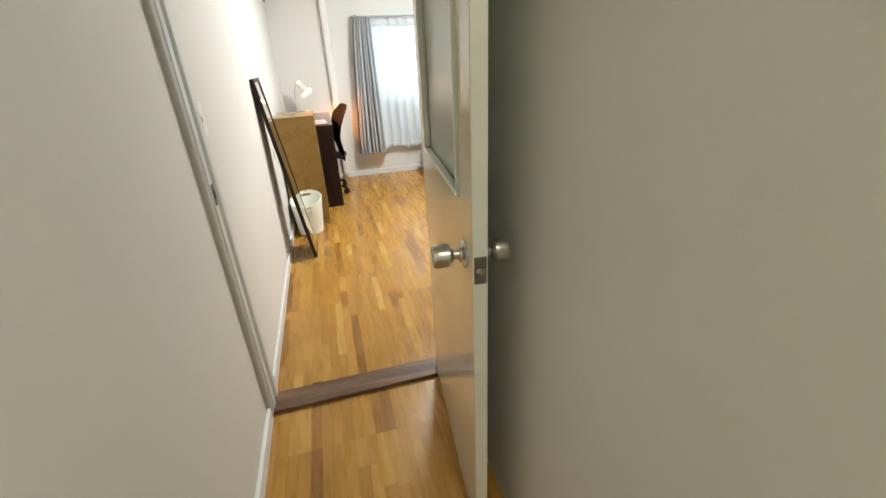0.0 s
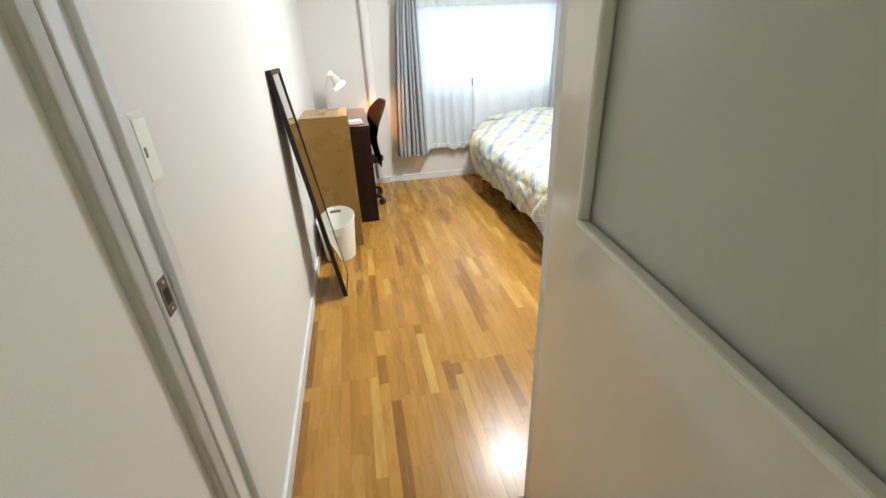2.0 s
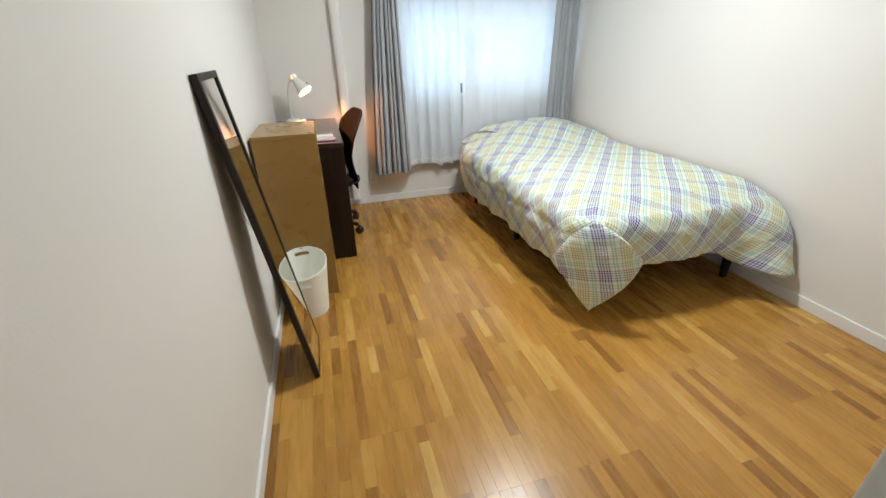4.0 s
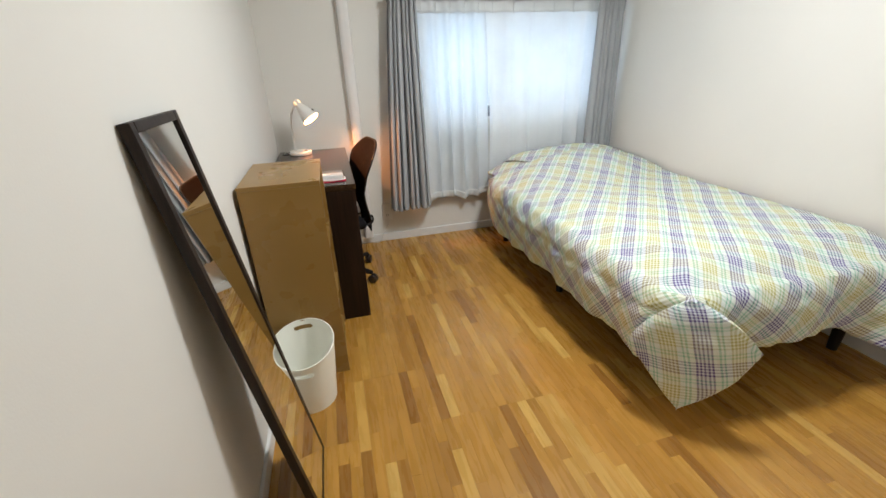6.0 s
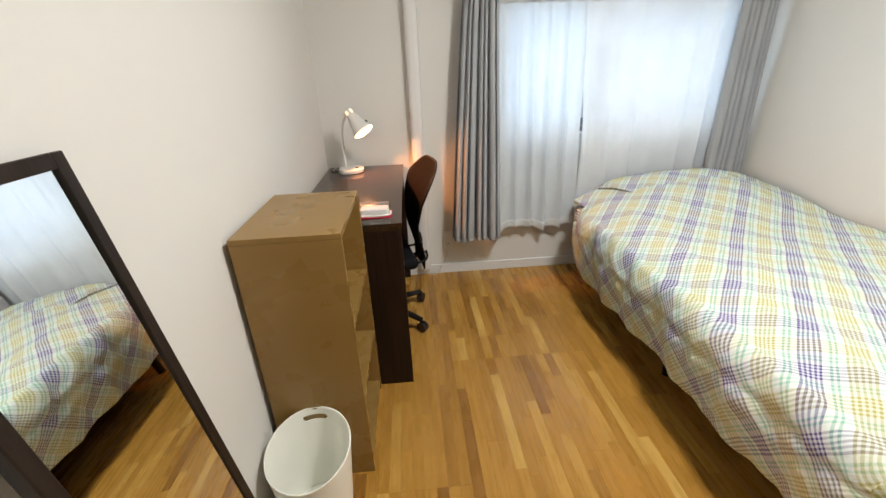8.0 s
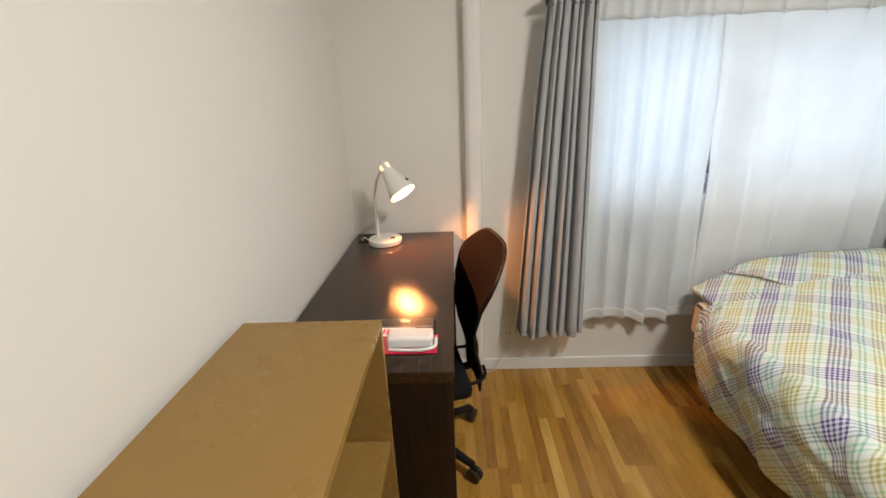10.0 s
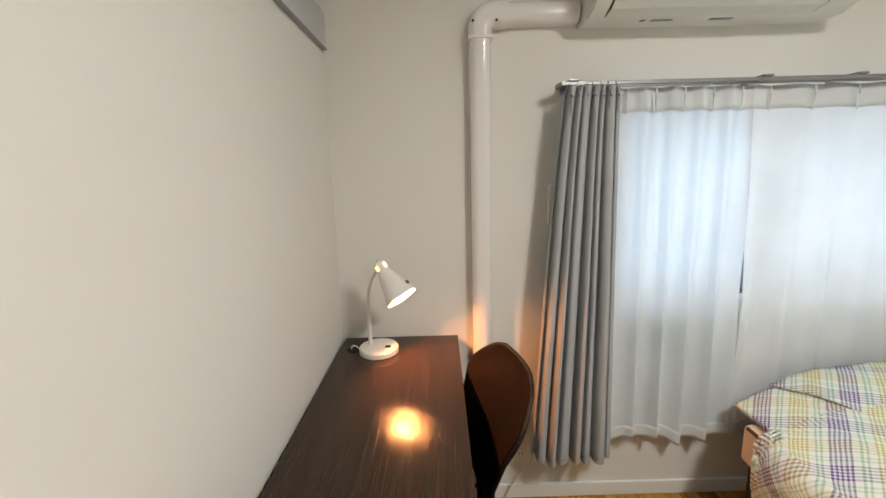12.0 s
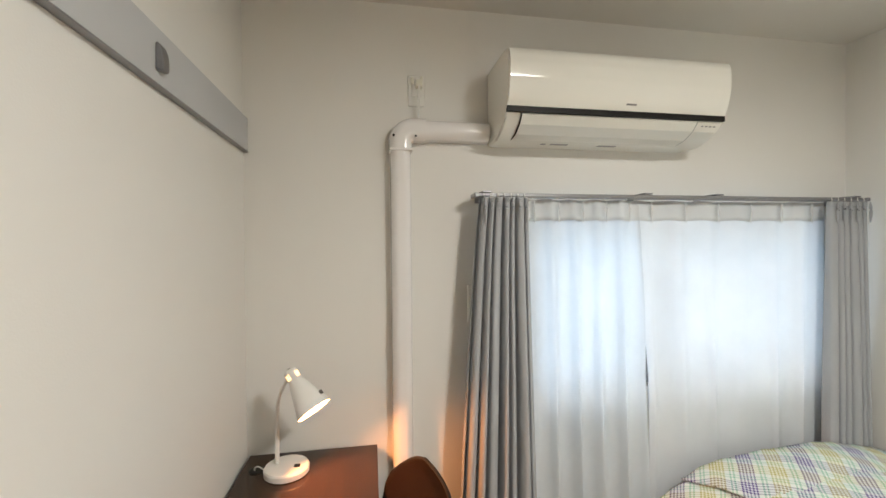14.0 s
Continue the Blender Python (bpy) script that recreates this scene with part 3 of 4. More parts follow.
def duct(a, b, w, d, r=0.028, n=8):
    """Half-round duct section profile: flat at the wall, rounded outward."""
    pts = [(a, 0.0)]
    for k in range(n + 1):
        t = math.pi - math.pi / 2 * k / n
        pts.append((a + r + r * math.cos(t), d - r + r * math.sin(t)))
    for k in range(n + 1):
        t = math.pi / 2 - math.pi / 2 * k / n
        pts.append((b - r + r * math.cos(t), d - r + r * math.sin(t)))
    pts.append((b, 0.0))
    return pts


bm = bmesh.new()
extrude_profile(bm, [(x, WALL_Y - d) for x, d in duct(PX0, PX1, 0, 0.060)], 2, 0.06, 1.745)
part("pipe_run", bm, PIPE, pc, smooth=True)
bm = bmesh.new()
extrude_profile(bm, [(WALL_Y - d, x) for x, d in duct(1.785, 1.852, 0, 0.060)], 0, 0.60, 0.838)
part("pipe_run", bm, PIPE, pc, smooth=True)
# bend: profile swept through a quarter turn
bm = bmesh.new()
prof = duct(-0.039, 0.039, 0, 0.066, 0.030)
rings, RB, PXM, PZM = [], 0.047, (PX0 + PX1) / 2, 1.8185
spots = [(0.0, PZM - RB - 1.7485)] + [(90 * k / 12, 0.0) for k in range(13)] + [(90.0, -0.040)]
for turn, shift in spots:
    t = math.radians(180 - turn)
    along = (shift, 0.0) if turn else (0.0, shift)
    rings.append([bm.verts.new((PXM + RB - along[0] + (RB + q) * math.cos(t), WALL_Y - d, PZM - RB - along[1] + (RB + q) * math.sin(t))) for q, d in prof])
for a, b in zip(rings, rings[1:]):
    for k in range(len(prof) - 1):
        bm.faces.new((a[k], a[k + 1], b[k + 1], b[k]))
bm.faces.new(rings[0][::-1])
bm.faces.new(rings[-1])
bend = part("pipe_bend", bm, PIPE, pc, "glossy elbow with screws", smooth=True)
part("collar", boxed(PX0 - 0.005, PX1 + 0.005, WALL_Y - 0.066, WALL_Y, 1.7405, 1.7485, bevel=0.002), PIPE, pc)
for x, z in ((0.497, 1.79), (0.572, 1.79)):
    bm = bmesh.new()
    lathe(bm, [(0.004, 0), (0.004, 0.003)], Matrix.Translation((x, WALL_Y - 0.0655, z)) @ pose(0, 0, 0, 90, 0, 0), 10)
    part("screw", bm, BLACK, pc)

ac = empty("air_conditioner")
tagged(ac, "white wall-mounted air conditioner with a black stripe above the curtain rail", "air conditioner")
AX0, AX1 = 0.845, 1.640
body = [(WALL_Y, 1.776), (WALL_Y - 0.10, 1.774), (WALL_Y - 0.150, 1.790), (WALL_Y - 0.188, 1.812), (WALL_Y - 0.210, 1.8385), (WALL_Y - 0.213, 1.8395), (WALL_Y - 0.216, 1.852), (WALL_Y - 0.233, 1.895),
        (WALL_Y - 0.243, 1.94), (WALL_Y - 0.246, 1.985), (WALL_Y - 0.242, 2.015), (WALL_Y - 0.228, 2.034), (WALL_Y - 0.200, 2.041), (WALL_Y, 2.042)]
bm = bmesh.new()
extrude_profile(bm, body, 0, AX0, AX1)
bmesh.ops.bevel(bm, geom=[e for e in bm.edges if abs(e.verts[0].co.x - e.verts[1].co.x) < 1e-6], offset=0.004, segments=2, affect="EDGES")
part("casing", bm, AC_WHITE, ac, smooth=True)
fp = []
for q in range(25):
    z = 1.8575 + (2.034 - 1.8575) * q / 24
    d = float(np.interp(z, (1.8575, 1.875, 1.90, 1.94, 1.985, 2.012, 2.027, 2.034), (0.2200, 0.2305, 0.2395, 0.2485, 0.2515, 0.2475, 0.2400, 0.2310)))
    fp.append((WALL_Y - d, z))
fp += [(WALL_Y - 0.222, 2.034), (WALL_Y - 0.236, 2.0), (WALL_Y - 0.236, 1.94), (WALL_Y - 0.214, 1.8575)]
bm = bmesh.new()
extrude_profile(bm, fp, 0, AX0 + 0.003, AX1 - 0.003)
part("front_panel", bm, AC_WHITE, ac, "glossy white front panel", smooth=True)
part("stripe", boxed(AX0 + 0.001, AX1 - 0.001, WALL_Y - 0.2215, WALL_Y - 0.205, 1.8385, 1.8565, bevel=0.001), BLACK, ac, "black stripe")
fl = [(WALL_Y - 0.2105, 1.8365), (WALL_Y - 0.2140, 1.8335), (WALL_Y - 0.1915, 1.8070), (WALL_Y - 0.152, 1.7845), (WALL_Y - 0.105, 1.7760), (WALL_Y - 0.102, 1.780), (WALL_Y - 0.150, 1.789), (WALL_Y - 0.187, 1.811)]
bm = bmesh.new()
extrude_profile(bm, fl, 0, AX0 + 0.055, AX1 - 0.105)
part("louvre_flap", bm, AC_UNDER, ac, "matt white louvre flap")
for a, b, mt in ((AX0 + 0.0515, AX0 + 0.0545, BLACK), (AX1 - 0.1045, AX1 - 0.1025, GREYPRINT)):
    bm = bmesh.new()
    extrude_profile(bm, fl, 0, a, b)
    part("flap_gap", bm, mt, ac)
bm = bmesh.new()
extrude_profile(bm, [(WALL_Y - 0.2095, 1.8360), (WALL_Y - 0.2125, 1.8330), (WALL_Y - 0.191, 1.8075), (WALL_Y - 0.176, 1.799), (WALL_Y - 0.176, 1.804)], 0, AX1 - 0.100, AX1 - 0.012)
part("display_panel", bm, AC_UNDER, ac)
for k in range(4):
    part("display_light", boxed(AX1 - 0.082 + 0.016 * k, AX1 - 0.074 + 0.016 * k, WALL_Y - 0.2065, WALL_Y - 0.2020, 1.8210, 1.8240), GREYPRINT, ac)
part("badge", boxed(1.255, 1.290, WALL_Y - 0.2335, WALL_Y - 0.2290, 1.873, 1.878), GREYPRINT, ac)
for a, b in ((1.02, 1.035), (1.055, 1.12), (1.24, 1.31)):
    part("underside_vent", boxed(a, b, WALL_Y - 0.085, WALL_Y - 0.070, 1.7725, 1.7755), GREYPRINT, ac)

# ---- curtains ----
RZ = 1.588
rl = empty("curtain_rail")
tagged(rl, "double grey aluminium curtain rail across the window wall", "curtain rail")
for y in (WALL_Y - 0.105, WALL_Y - 0.060):
    bm = bmesh.new()
    box(bm, 0.775, 2.415, y - 0.006, y + 0.006, RZ - 0.007, RZ + 0.005, 0.002)
    part("rail", bm, RAIL, rl)
for x in (0.81, 1.42, 1.72, 2.36):
    bm = bmesh.new()
    box(bm, x - 0.016, x + 0.016, WALL_Y - 0.116, WALL_Y, RZ + 0.006, RZ + 0.012, 0.001)
    box(bm, x - 0.016, x + 0.016, WALL_Y - 0.004, WALL_Y, RZ - 0.02, RZ + 0.006, 0.001)
    part("bracket", bm, RAIL, rl)
for x in (0.772, 2.418):
    part("end_cap", boxed(x - 0.006, x + 0.006, WALL_Y - 0.116, WALL_Y - 0.052, RZ - 0.009, RZ + 0.006, bevel=0.003), RAIL, rl)


def cloth_row(v, nu, top, bot, y, ztop, zbot, folds, amp, ph, am, lean, hem, seed, sway, flat):
    """One row of a hanging cloth at v, 0 at its head and 1 at its hem."""
    x0, x1 = top[0] + (bot[0] - top[0]) * v ** 0.8, top[1] + (bot[1] - top[1]) * v ** 1.1
    out = []
    for i in range(nu + 1):
        u = i / nu
        f = u * folds + (0.16 * math.sin(u * folds * 2.3 + seed) if flat else 0.0)
        k = max(0, min(int(f), folds - 1))
        w = f - k
        a, p = am[k] * (1 - w) + am[k + 1] * w, ph[k] * (1 - w) + ph[k + 1] * w
        deep = amp * a * (0.55 + 0.45 * smooth01(v * 1.6))
        if flat:
            depth = pressed(f + 0.10 * p * v) - 0.75 * smooth01((u - 0.84) / 0.14)
        else:
            s = math.sin(2 * math.pi * f + p * v * 2.2)
            depth = abs(s) ** 0.8 * (1 if s > 0 else -1)
        xx = x0 + (x1 - x0) * u + (x1 - x0) / folds * sway * math.cos(2 * math.pi * f + p) * (0.3 + 0.7 * v) + (lean(u, v) if lean else 0)
        zz = ztop + (zbot - ztop) * v + hem * v ** 6 * (math.sin(u * 9.0 + seed) + 0.6 * math.sin(u * 23 + 2 * seed)) + 0.002 * math.cos(2 * math.pi * f) * (1 - v)
        out.append(Vector((xx, y - deep * depth - 0.01 * v, zz)))
    return out


def pressed(f):
    """Pressed folds: broad rounded fronts parted by narrow deep grooves."""
    w = f % 1.0
    if w < 0.26:
        return 0.35 - 1.75 * math.sin(math.pi * w / 0.26) ** 0.8
    return 0.35 + 0.65 * math.sin(math.pi * (w - 0.26) / 0.74) ** 0.45


def curtain(name, label, material, top, bot, y, ztop, zbot, folds, amp, seed, lean=None, hem=0.0, thick=0.0012, sway=0.22, pin=0.0035, flat=False, edging=None):
    """A hanging cloth: sharp pleats at the top that open into long folds."""
    rnd = random.Random(seed)
    ph = [rnd.uniform(-0.9, 0.9) for _ in range(folds + 1)]
    am = [rnd.uniform(0.5, 1.4) for _ in range(folds + 1)]
    e = new(name)
    nu, nv = folds * 22, 44

    def row(v):
        return cloth_row(v, nu, top, bot, y, ztop, zbot, folds, amp, ph, am, lean, hem, seed, sway, flat)

    def sheet(levels, out):
        bm = bmesh.new()
        grid = [[bm.verts.new(p + Vector((0, -out, 0))) for p in row(v)] for v in levels]
        for a, b in zip(grid, grid[1:]):
            for i in range(nu):
                bm.faces.new((a[i], a[i + 1], b[i + 1], b[i]))
        return bm

    part("cloth", sheet([j / nv for j in range(nv + 1)], 0.0), material, e, smooth=True, solid=thick)
    for k in range(folds):
        x = top[0] + (top[1] - top[0]) * (k + 0.5) / folds
        bm = bmesh.new()
        d = min(amp, 0.016)
        tube(bm, curve_pts([(x, y - d - 0.004, ztop - 0.004), (x - 0.002, y - d - 0.008, ztop - 0.04), (x, y - d - 0.004, ztop - 0.085)], 8), [pin * 0.6 + pin * math.sin(math.pi * q / 8) for q in range(9)], 8)
        part("pleat", bm, edging or material, e, smooth=True)
        bm = bmesh.new()
        tube(bm, [(x, y + 0.002, ztop - 0.02), (x, y + 0.002, ztop + 0.016), (x, y + 0.0, RZ - 0.008)], 0.0015, 6)
        part("curtain_hook", bm, PLASTIC, e)
    part("hem", sheet([1 - (0.040 if edging else 0.012) * (1 - j / 4) for j in range(5)], 0.0022), edging or material, e, smooth=True, solid=0.0006)
    part("heading_tape", sheet([(0.0148 if edging else 0.003) * j for j in range(5)], 0.0022), edging or material, e, smooth=True, solid=0.0006)
    return tagged(e, label, "curtain")


def slit(side):
    """The two sheers part a little half way down."""
    def f(u, v):
        edge = u if side < 0 else 1 - u
        z = 1.56 + (0.30 - 1.56) * v
        open_ = 0.010 * smooth01((1.19 - z) / 0.32) * smooth01((z - 0.42) / 0.5)
        near = max(0, edge * 6 - 5)
        return (side * open_ + 0.014 * math.sin(math.pi * v)) * near
    return f


curtain("grey_curtain", "grey-blue pleated curtain drawn open beside the desk chair", CURTAIN, (0.785, 0.955), (0.690, 0.985), WALL_Y - 0.118, RZ - 0.012, 0.275, 7, 0.041, 3, hem=0.003, sway=0.05, flat=True)
curtain("grey_curtain", "grey-blue pleated curtain drawn open at the head of the bed", CURTAIN, (2.215, 2.405), (2.19, 2.430), WALL_Y - 0.118, RZ - 0.012, 0.275, 6, 0.020, 8, hem=0.003, sway=0.05, flat=True)
curtain("sheer_curtain", "thin white sheer curtain glowing with daylight, with a wavy hem", SHEER, (0.945, 1.412), (0.975, 1.434), WALL_Y - 0.066, RZ - 0.012, 0.300, 5, 0.015, 5, slit(-1), sway=0.12, hem=0.014, thick=0.0005, pin=0.0022, edging=SHEER_HEM)
curtain("sheer_curtain", "thin white sheer curtain behind the bed's head", SHEER_2, (1.392, 2.262), (1.436, 2.250), WALL_Y - 0.058, RZ - 0.012, 0.315, 6, 0.012, 9, slit(1), sway=0.12, hem=0.010, thick=0.0005, pin=0.0022, edging=SHEER_HEM)

# ---- desk ----
dk = empty("desk", 0, 0, 0)
tagged(dk, "dark brown woodgrain desk standing against the white wall", "desk")
DKX, DKY0, DKY1, DKZ = 0.432, 6.156, 7.148, 0.72
part("desktop", boxed(0.014, DKX, DKY0, DKY1, DKZ - 0.028, DKZ, bevel=0.0015), DESK_WOOD, dk)
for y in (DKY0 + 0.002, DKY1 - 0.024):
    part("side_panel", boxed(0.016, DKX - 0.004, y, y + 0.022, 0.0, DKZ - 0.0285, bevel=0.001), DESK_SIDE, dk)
part("back_panel", boxed(0.018, 0.034, DKY0 + 0.0245, DKY1 - 0.0245, 0.30, DKZ - 0.0285, bevel=0.001), DESK_WOOD, dk)
bm = bmesh.new()
lathe(bm, [(0.024, 0), (0.024, 0.002), (0.020, 0.003)], Matrix.Translation((0.062, 7.045, DKZ)), 24)
part("cable_grommet", bm, BLACK, dk)

# ---- shelf ----
sh = empty("shelf_unit", 0, 0, 0)
tagged(sh, "tall narrow light brown open shelf unit, empty, beside the desk", "shelf")
SX0, SX1, SY0, SY1, SZ = 0.016, 0.293, 5.746, 6.150, 0.850
part("side_panel", boxed(SX0, SX1, SY0, SY0 + 0.015, 0, SZ - 0.0155, bevel=0.0008), SHELF_WOOD, sh)
part("side_panel", boxed(SX0, SX1, SY1 - 0.015, SY1, 0, SZ - 0.0155, bevel=0.0008), SHELF_WOOD, sh)
part("top_panel", boxed(SX0, SX1, SY0, SY1, SZ - 0.015, SZ, bevel=0.0008), SHELF_WOOD, sh)
part("back_panel", boxed(SX0 + 0.001, SX0 + 0.005, SY0 + 0.016, SY1 - 0.016, 0.02, SZ - 0.016), SHELF_WOOD, sh)
for z in (0.045, 0.295, 0.560):
    part("shelf_board", boxed(SX0 + 0.006, SX1 - 0.003, SY0 + 0.0155, SY1 - 0.0155, z - 0.015, z, bevel=0.0006), SHELF_WOOD, sh)
part("plinth", boxed(SX1 - 0.022, SX1 - 0.010, SY0 + 0.0155, SY1 - 0.0155, 0.0, 0.0295), SHELF_WOOD, sh)

# ---- desk lamp ----
dl = empty("desk_lamp", 0.155, 7.018, DKZ)
tagged(dl, "white cone-shaded desk lamp, lit warm, on the dark desk", "lamp")
bm = bmesh.new()
lathe(bm, [(0.062, 0.0), (0.0665, 0.003), (0.067, 0.018), (0.064, 0.023), (0.058, 0.024)], None, 48)
part("lamp_base", bm, WHITE_ENAMEL, dl, smooth=False)
part("switch", boxed(0.024, 0.042, -0.020, -0.006, 0.0235, 0.0275, bevel=0.001), BLACK, dl, "black rocker switch")
HT, HM = Vector((0.172, 6.985, 1.045)), Vector((0.250, 6.935, 0.938))
ax = (HM - HT).normalized()
bm = bmesh.new()
tube(bm, [(-0.030, 0.012, 0.0235), (-0.030, 0.012, 0.135)], 0.0068, 14)
part("stem_post", bm, WHITE_ENAMEL, dl, smooth=True)
bm = bmesh.new()
tube(bm, curve_pts([(-0.030, 0.012, 0.133), (-0.028, 0.008, 0.19), (-0.018, -0.004, 0.240), (0.002, -0.020, 0.282), (0.020, -0.032, 0.298)], 26), 0.0055, 12)
part("gooseneck", bm, WHITE_ENAMEL, dl, smooth=True)
m = Matrix.Translation(HT - dl.location) @ ax.to_track_quat("Z", "Y").to_matrix().to_4x4()
Lh = (HM - HT).length
bm = bmesh.new()
lathe(bm, [(0.001, 0.0), (0.012, 0.001), (0.0185, 0.005), (0.0200, 0.012), (0.0200, 0.034), (0.0235, 0.046), (0.0280, 0.056), (0.0355, 0.085), (0.0455, 0.118), (0.0515, Lh - 0.003), (0.0520, Lh), (0.0505, Lh), (0.0440, 0.117), (0.0340, 0.085), (0.0250, 0.054), (0.019, 0.042), (0.001, 0.041)], m, 48, cap=False)
shade = part("shade", bm, WHITE_ENAMEL, dl, "white cone shade glowing at its mouth", smooth=True)
bm = bmesh.new()
lathe(bm, [(0.001, 0.050), (0.014, 0.056), (0.020, 0.072), (0.027, 0.090), (0.034, 0.106), (0.037, 0.120), (0.032, 0.129), (0.001, 0.134)], m, 24, cap=False)
bulb = part("bulb", bm, BULB_GLOW, dl, "glowing warm bulb", smooth=True)
bulb.visible_shadow = False
bm = bmesh.new()
lathe(bm, [(0.004, -0.005), (0.006, 0.0), (0.006, 0.003)], m, 12)
part("top_knob", bm, STEEL, dl)
toward = Vector((0.25, -1.3, 0.35))
face = (toward - ax * toward.dot(ax)).normalized()
side = ax.cross(face)


def on_shade(angle, r, h):
    """A frame on the shade's skin: x out, z along the shade."""
    out = face * math.cos(radians(angle)) + side * math.sin(radians(angle))
    rot = Matrix((out, ax.cross(out), ax)).transposed().to_4x4()
    return Matrix.Translation(HT - dl.location + ax * h + out * r) @ rot


for mid_a in (-48, 42):
    for q in (-1, 0, 1):
        bm = boxed(-0.0008, 0.0007, -0.0012, 0.0012, -0.0085, 0.0085)
        bm.transform(on_shade(mid_a + q * 14, 0.0203, 0.023))
        part("vent_slot", bm, SLOT_GLOW, dl, "glowing vent slot")
bm = boxed(-0.001, 0.006, -0.005, 0.005, -0.006, 0.006, bevel=0.0012)
bm.transform(on_shade(-62, 0.044, 0.112))
part("shade_clip", bm, DARK_STEEL, dl)
bm = bmesh.new()
tube(bm, curve_pts([(-0.066, 0.012, 0.006), (-0.085, 0.012, 0.020), (-0.098, 0.020, 0.012), (-0.100, 0.026, 0.002)], 14), 0.0022, 8)
part("cord", bm, CORD, dl, smooth=True)

# ---- packet with power strip ----
pk = empty("power_strip_packet", 0.0, 0.0, 0.0)
tagged(pk, "red blister pack with a white power strip on the desk", "packet")
KZ0 = DKZ + 0.0005
part("backing_card", boxed(0.225, 0.394, 6.224, 6.300, KZ0, KZ0 + 0.002), CARD_RED, pk, "red backing card")
part("upper_card", boxed(0.222, 0.336, 6.296, 6.334, KZ0, KZ0 + 0.003), CARD_WHITE, pk, "white printed card top")
bar_x = 0.226
for k, w in enumerate((0.010, 0.004, 0.009, 0.006, 0.008)):
    part("print_bar", boxed(bar_x, bar_x + w, 6.303 + 0.004 * (k % 2), 6.328, KZ0 + 0.003, KZ0 + 0.0036), CARD_RED, pk)
    bar_x += w + 0.003
part("orange_square", boxed(0.311, 0.331, 6.302, 6.330, KZ0 + 0.003, KZ0 + 0.0035), ORANGE, pk)
for ch, x in (("4", 0.306), ("3", 0.331)):
    cu = bpy.data.curves.new("numeral", "FONT")
    cu.body, cu.size, cu.extrude = ch, 0.027, 0.0003
    tmp = new("numeral_curve", cu)
    dg = bpy.context.evaluated_depsgraph_get()
    me = bpy.data.meshes.new_from_object(tmp.evaluated_get(dg))
    bpy.data.objects.remove(tmp)
    me.transform(pose(x, 6.308, KZ0 + 0.0042, 0, 0, 90))
    me.materials.clear()
    me.materials.append(BLACK if ch == "4" else CARD_WHITE)
    ob = new("printed_numeral", me)
    ob.parent = pk
strip = part("power_strip", boxed(0.280, 0.384, 6.238, 6.288, KZ0 + 0.003, KZ0 + 0.030, bevel=0.006, seg=3), STRIP, pk, "white power strip body")
for k in range(3):
    part("socket_face", boxed(0.290 + 0.031 * k, 0.312 + 0.031 * k, 6.250, 6.276, KZ0 + 0.0298, KZ0 + 0.0308, bevel=0.0004), STRIP, strip)
bm = bmesh.new()
tube(bm, curve_pts([(0.285, 6.234, KZ0 + 0.006), (0.330, 6.229, KZ0 + 0.006), (0.372, 6.231, KZ0 + 0.007), (0.390, 6.245, KZ0 + 0.008), (0.389, 6.275, KZ0 + 0.008)], 24), 0.0038, 8)
part("cord", bm, CORD, pk, smooth=True)
bm = bmesh.new()
box(bm, 0.216, 0.388, 6.228, 6.338, KZ0 + 0.0035, KZ0 + 0.031, 0.010, 3)
bmesh.ops.delete(bm, geom=[f for f in bm.faces if f.calc_center_median().z < KZ0 + 0.006], context="FACES")
bl = part("blister", bm, BLISTER, pk, "clear plastic blister", smooth=True, solid=0.0006)
bl.visible_shadow = False

# ---- office chair ----
ch = empty("office_chair", 0.28, 6.67, 0)
ch.matrix_world = pose(0.28, 6.67, 0, 0, 0, 11.5)
tagged(ch, "black office chair with brown mesh backrest, pushed under the desk", "chair")


def back_x(z):
    """How far the backrest stands behind the chair's axis at a height."""
    zs, xs = (0.28, 0.38, 0.48, 0.55, 0.65, 0.74, 0.80, 0.83), (0.222, 0.228, 0.206, 0.202, 0.228, 0.270, 0.300, 0.310)
    return float(np.interp(z, zs, xs))


def half(z):
    zs, ws = (0.28, 0.36, 0.46, 0.56, 0.66, 0.715, 0.745, 0.775, 0.800, 0.815, 0.825), (0.088, 0.102, 0.118, 0.146, 0.184, 0.204, 0.202, 0.178, 0.150, 0.124, 0.092)
    return float(np.interp(z, zs, ws))


bm = bmesh.new()
rows = []
for j in range(61):
    z = 0.30 + (0.825 - 0.30) * j / 60
    h = half(z)
    rows.append([bm.verts.new((back_x(z) - 0.035 * (abs(q / 8 - 1) ** 2) * (h / 0.2) ** 2, h * (q / 8 - 1), z)) for q in range(17)])
for a, b in zip(rows, rows[1:]):
    for q in range(16):
        bm.faces.new((a[q], a[q + 1], b[q + 1], b[q]))
part("backrest", bm, MESHBACK, ch, "brown-black mesh backrest", smooth=True, solid=0.008)
edge = []
for j in range(0, 61):
    z = 0.30 + 0.525 * j / 60
    edge.append((back_x(z) - 0.035 * (half(z) / 0.2) ** 2, -half(z), z))
top = [(back_x(0.825) - 0.035 * (abs(q / 8 - 1) ** 2) * (half(0.825) / 0.2) ** 2, half(0.825) * (q / 8 - 1), 0.827) for q in range(1, 16)]
edge += top + [(x, -y, z) for x, y, z in edge[::-1]]
bm = bmesh.new()
tube(bm, edge, 0.0048, 8)
part("back_frame", bm, LEATHER, ch, "black rounded backrest rim", smooth=True)
bm = bmesh.new()
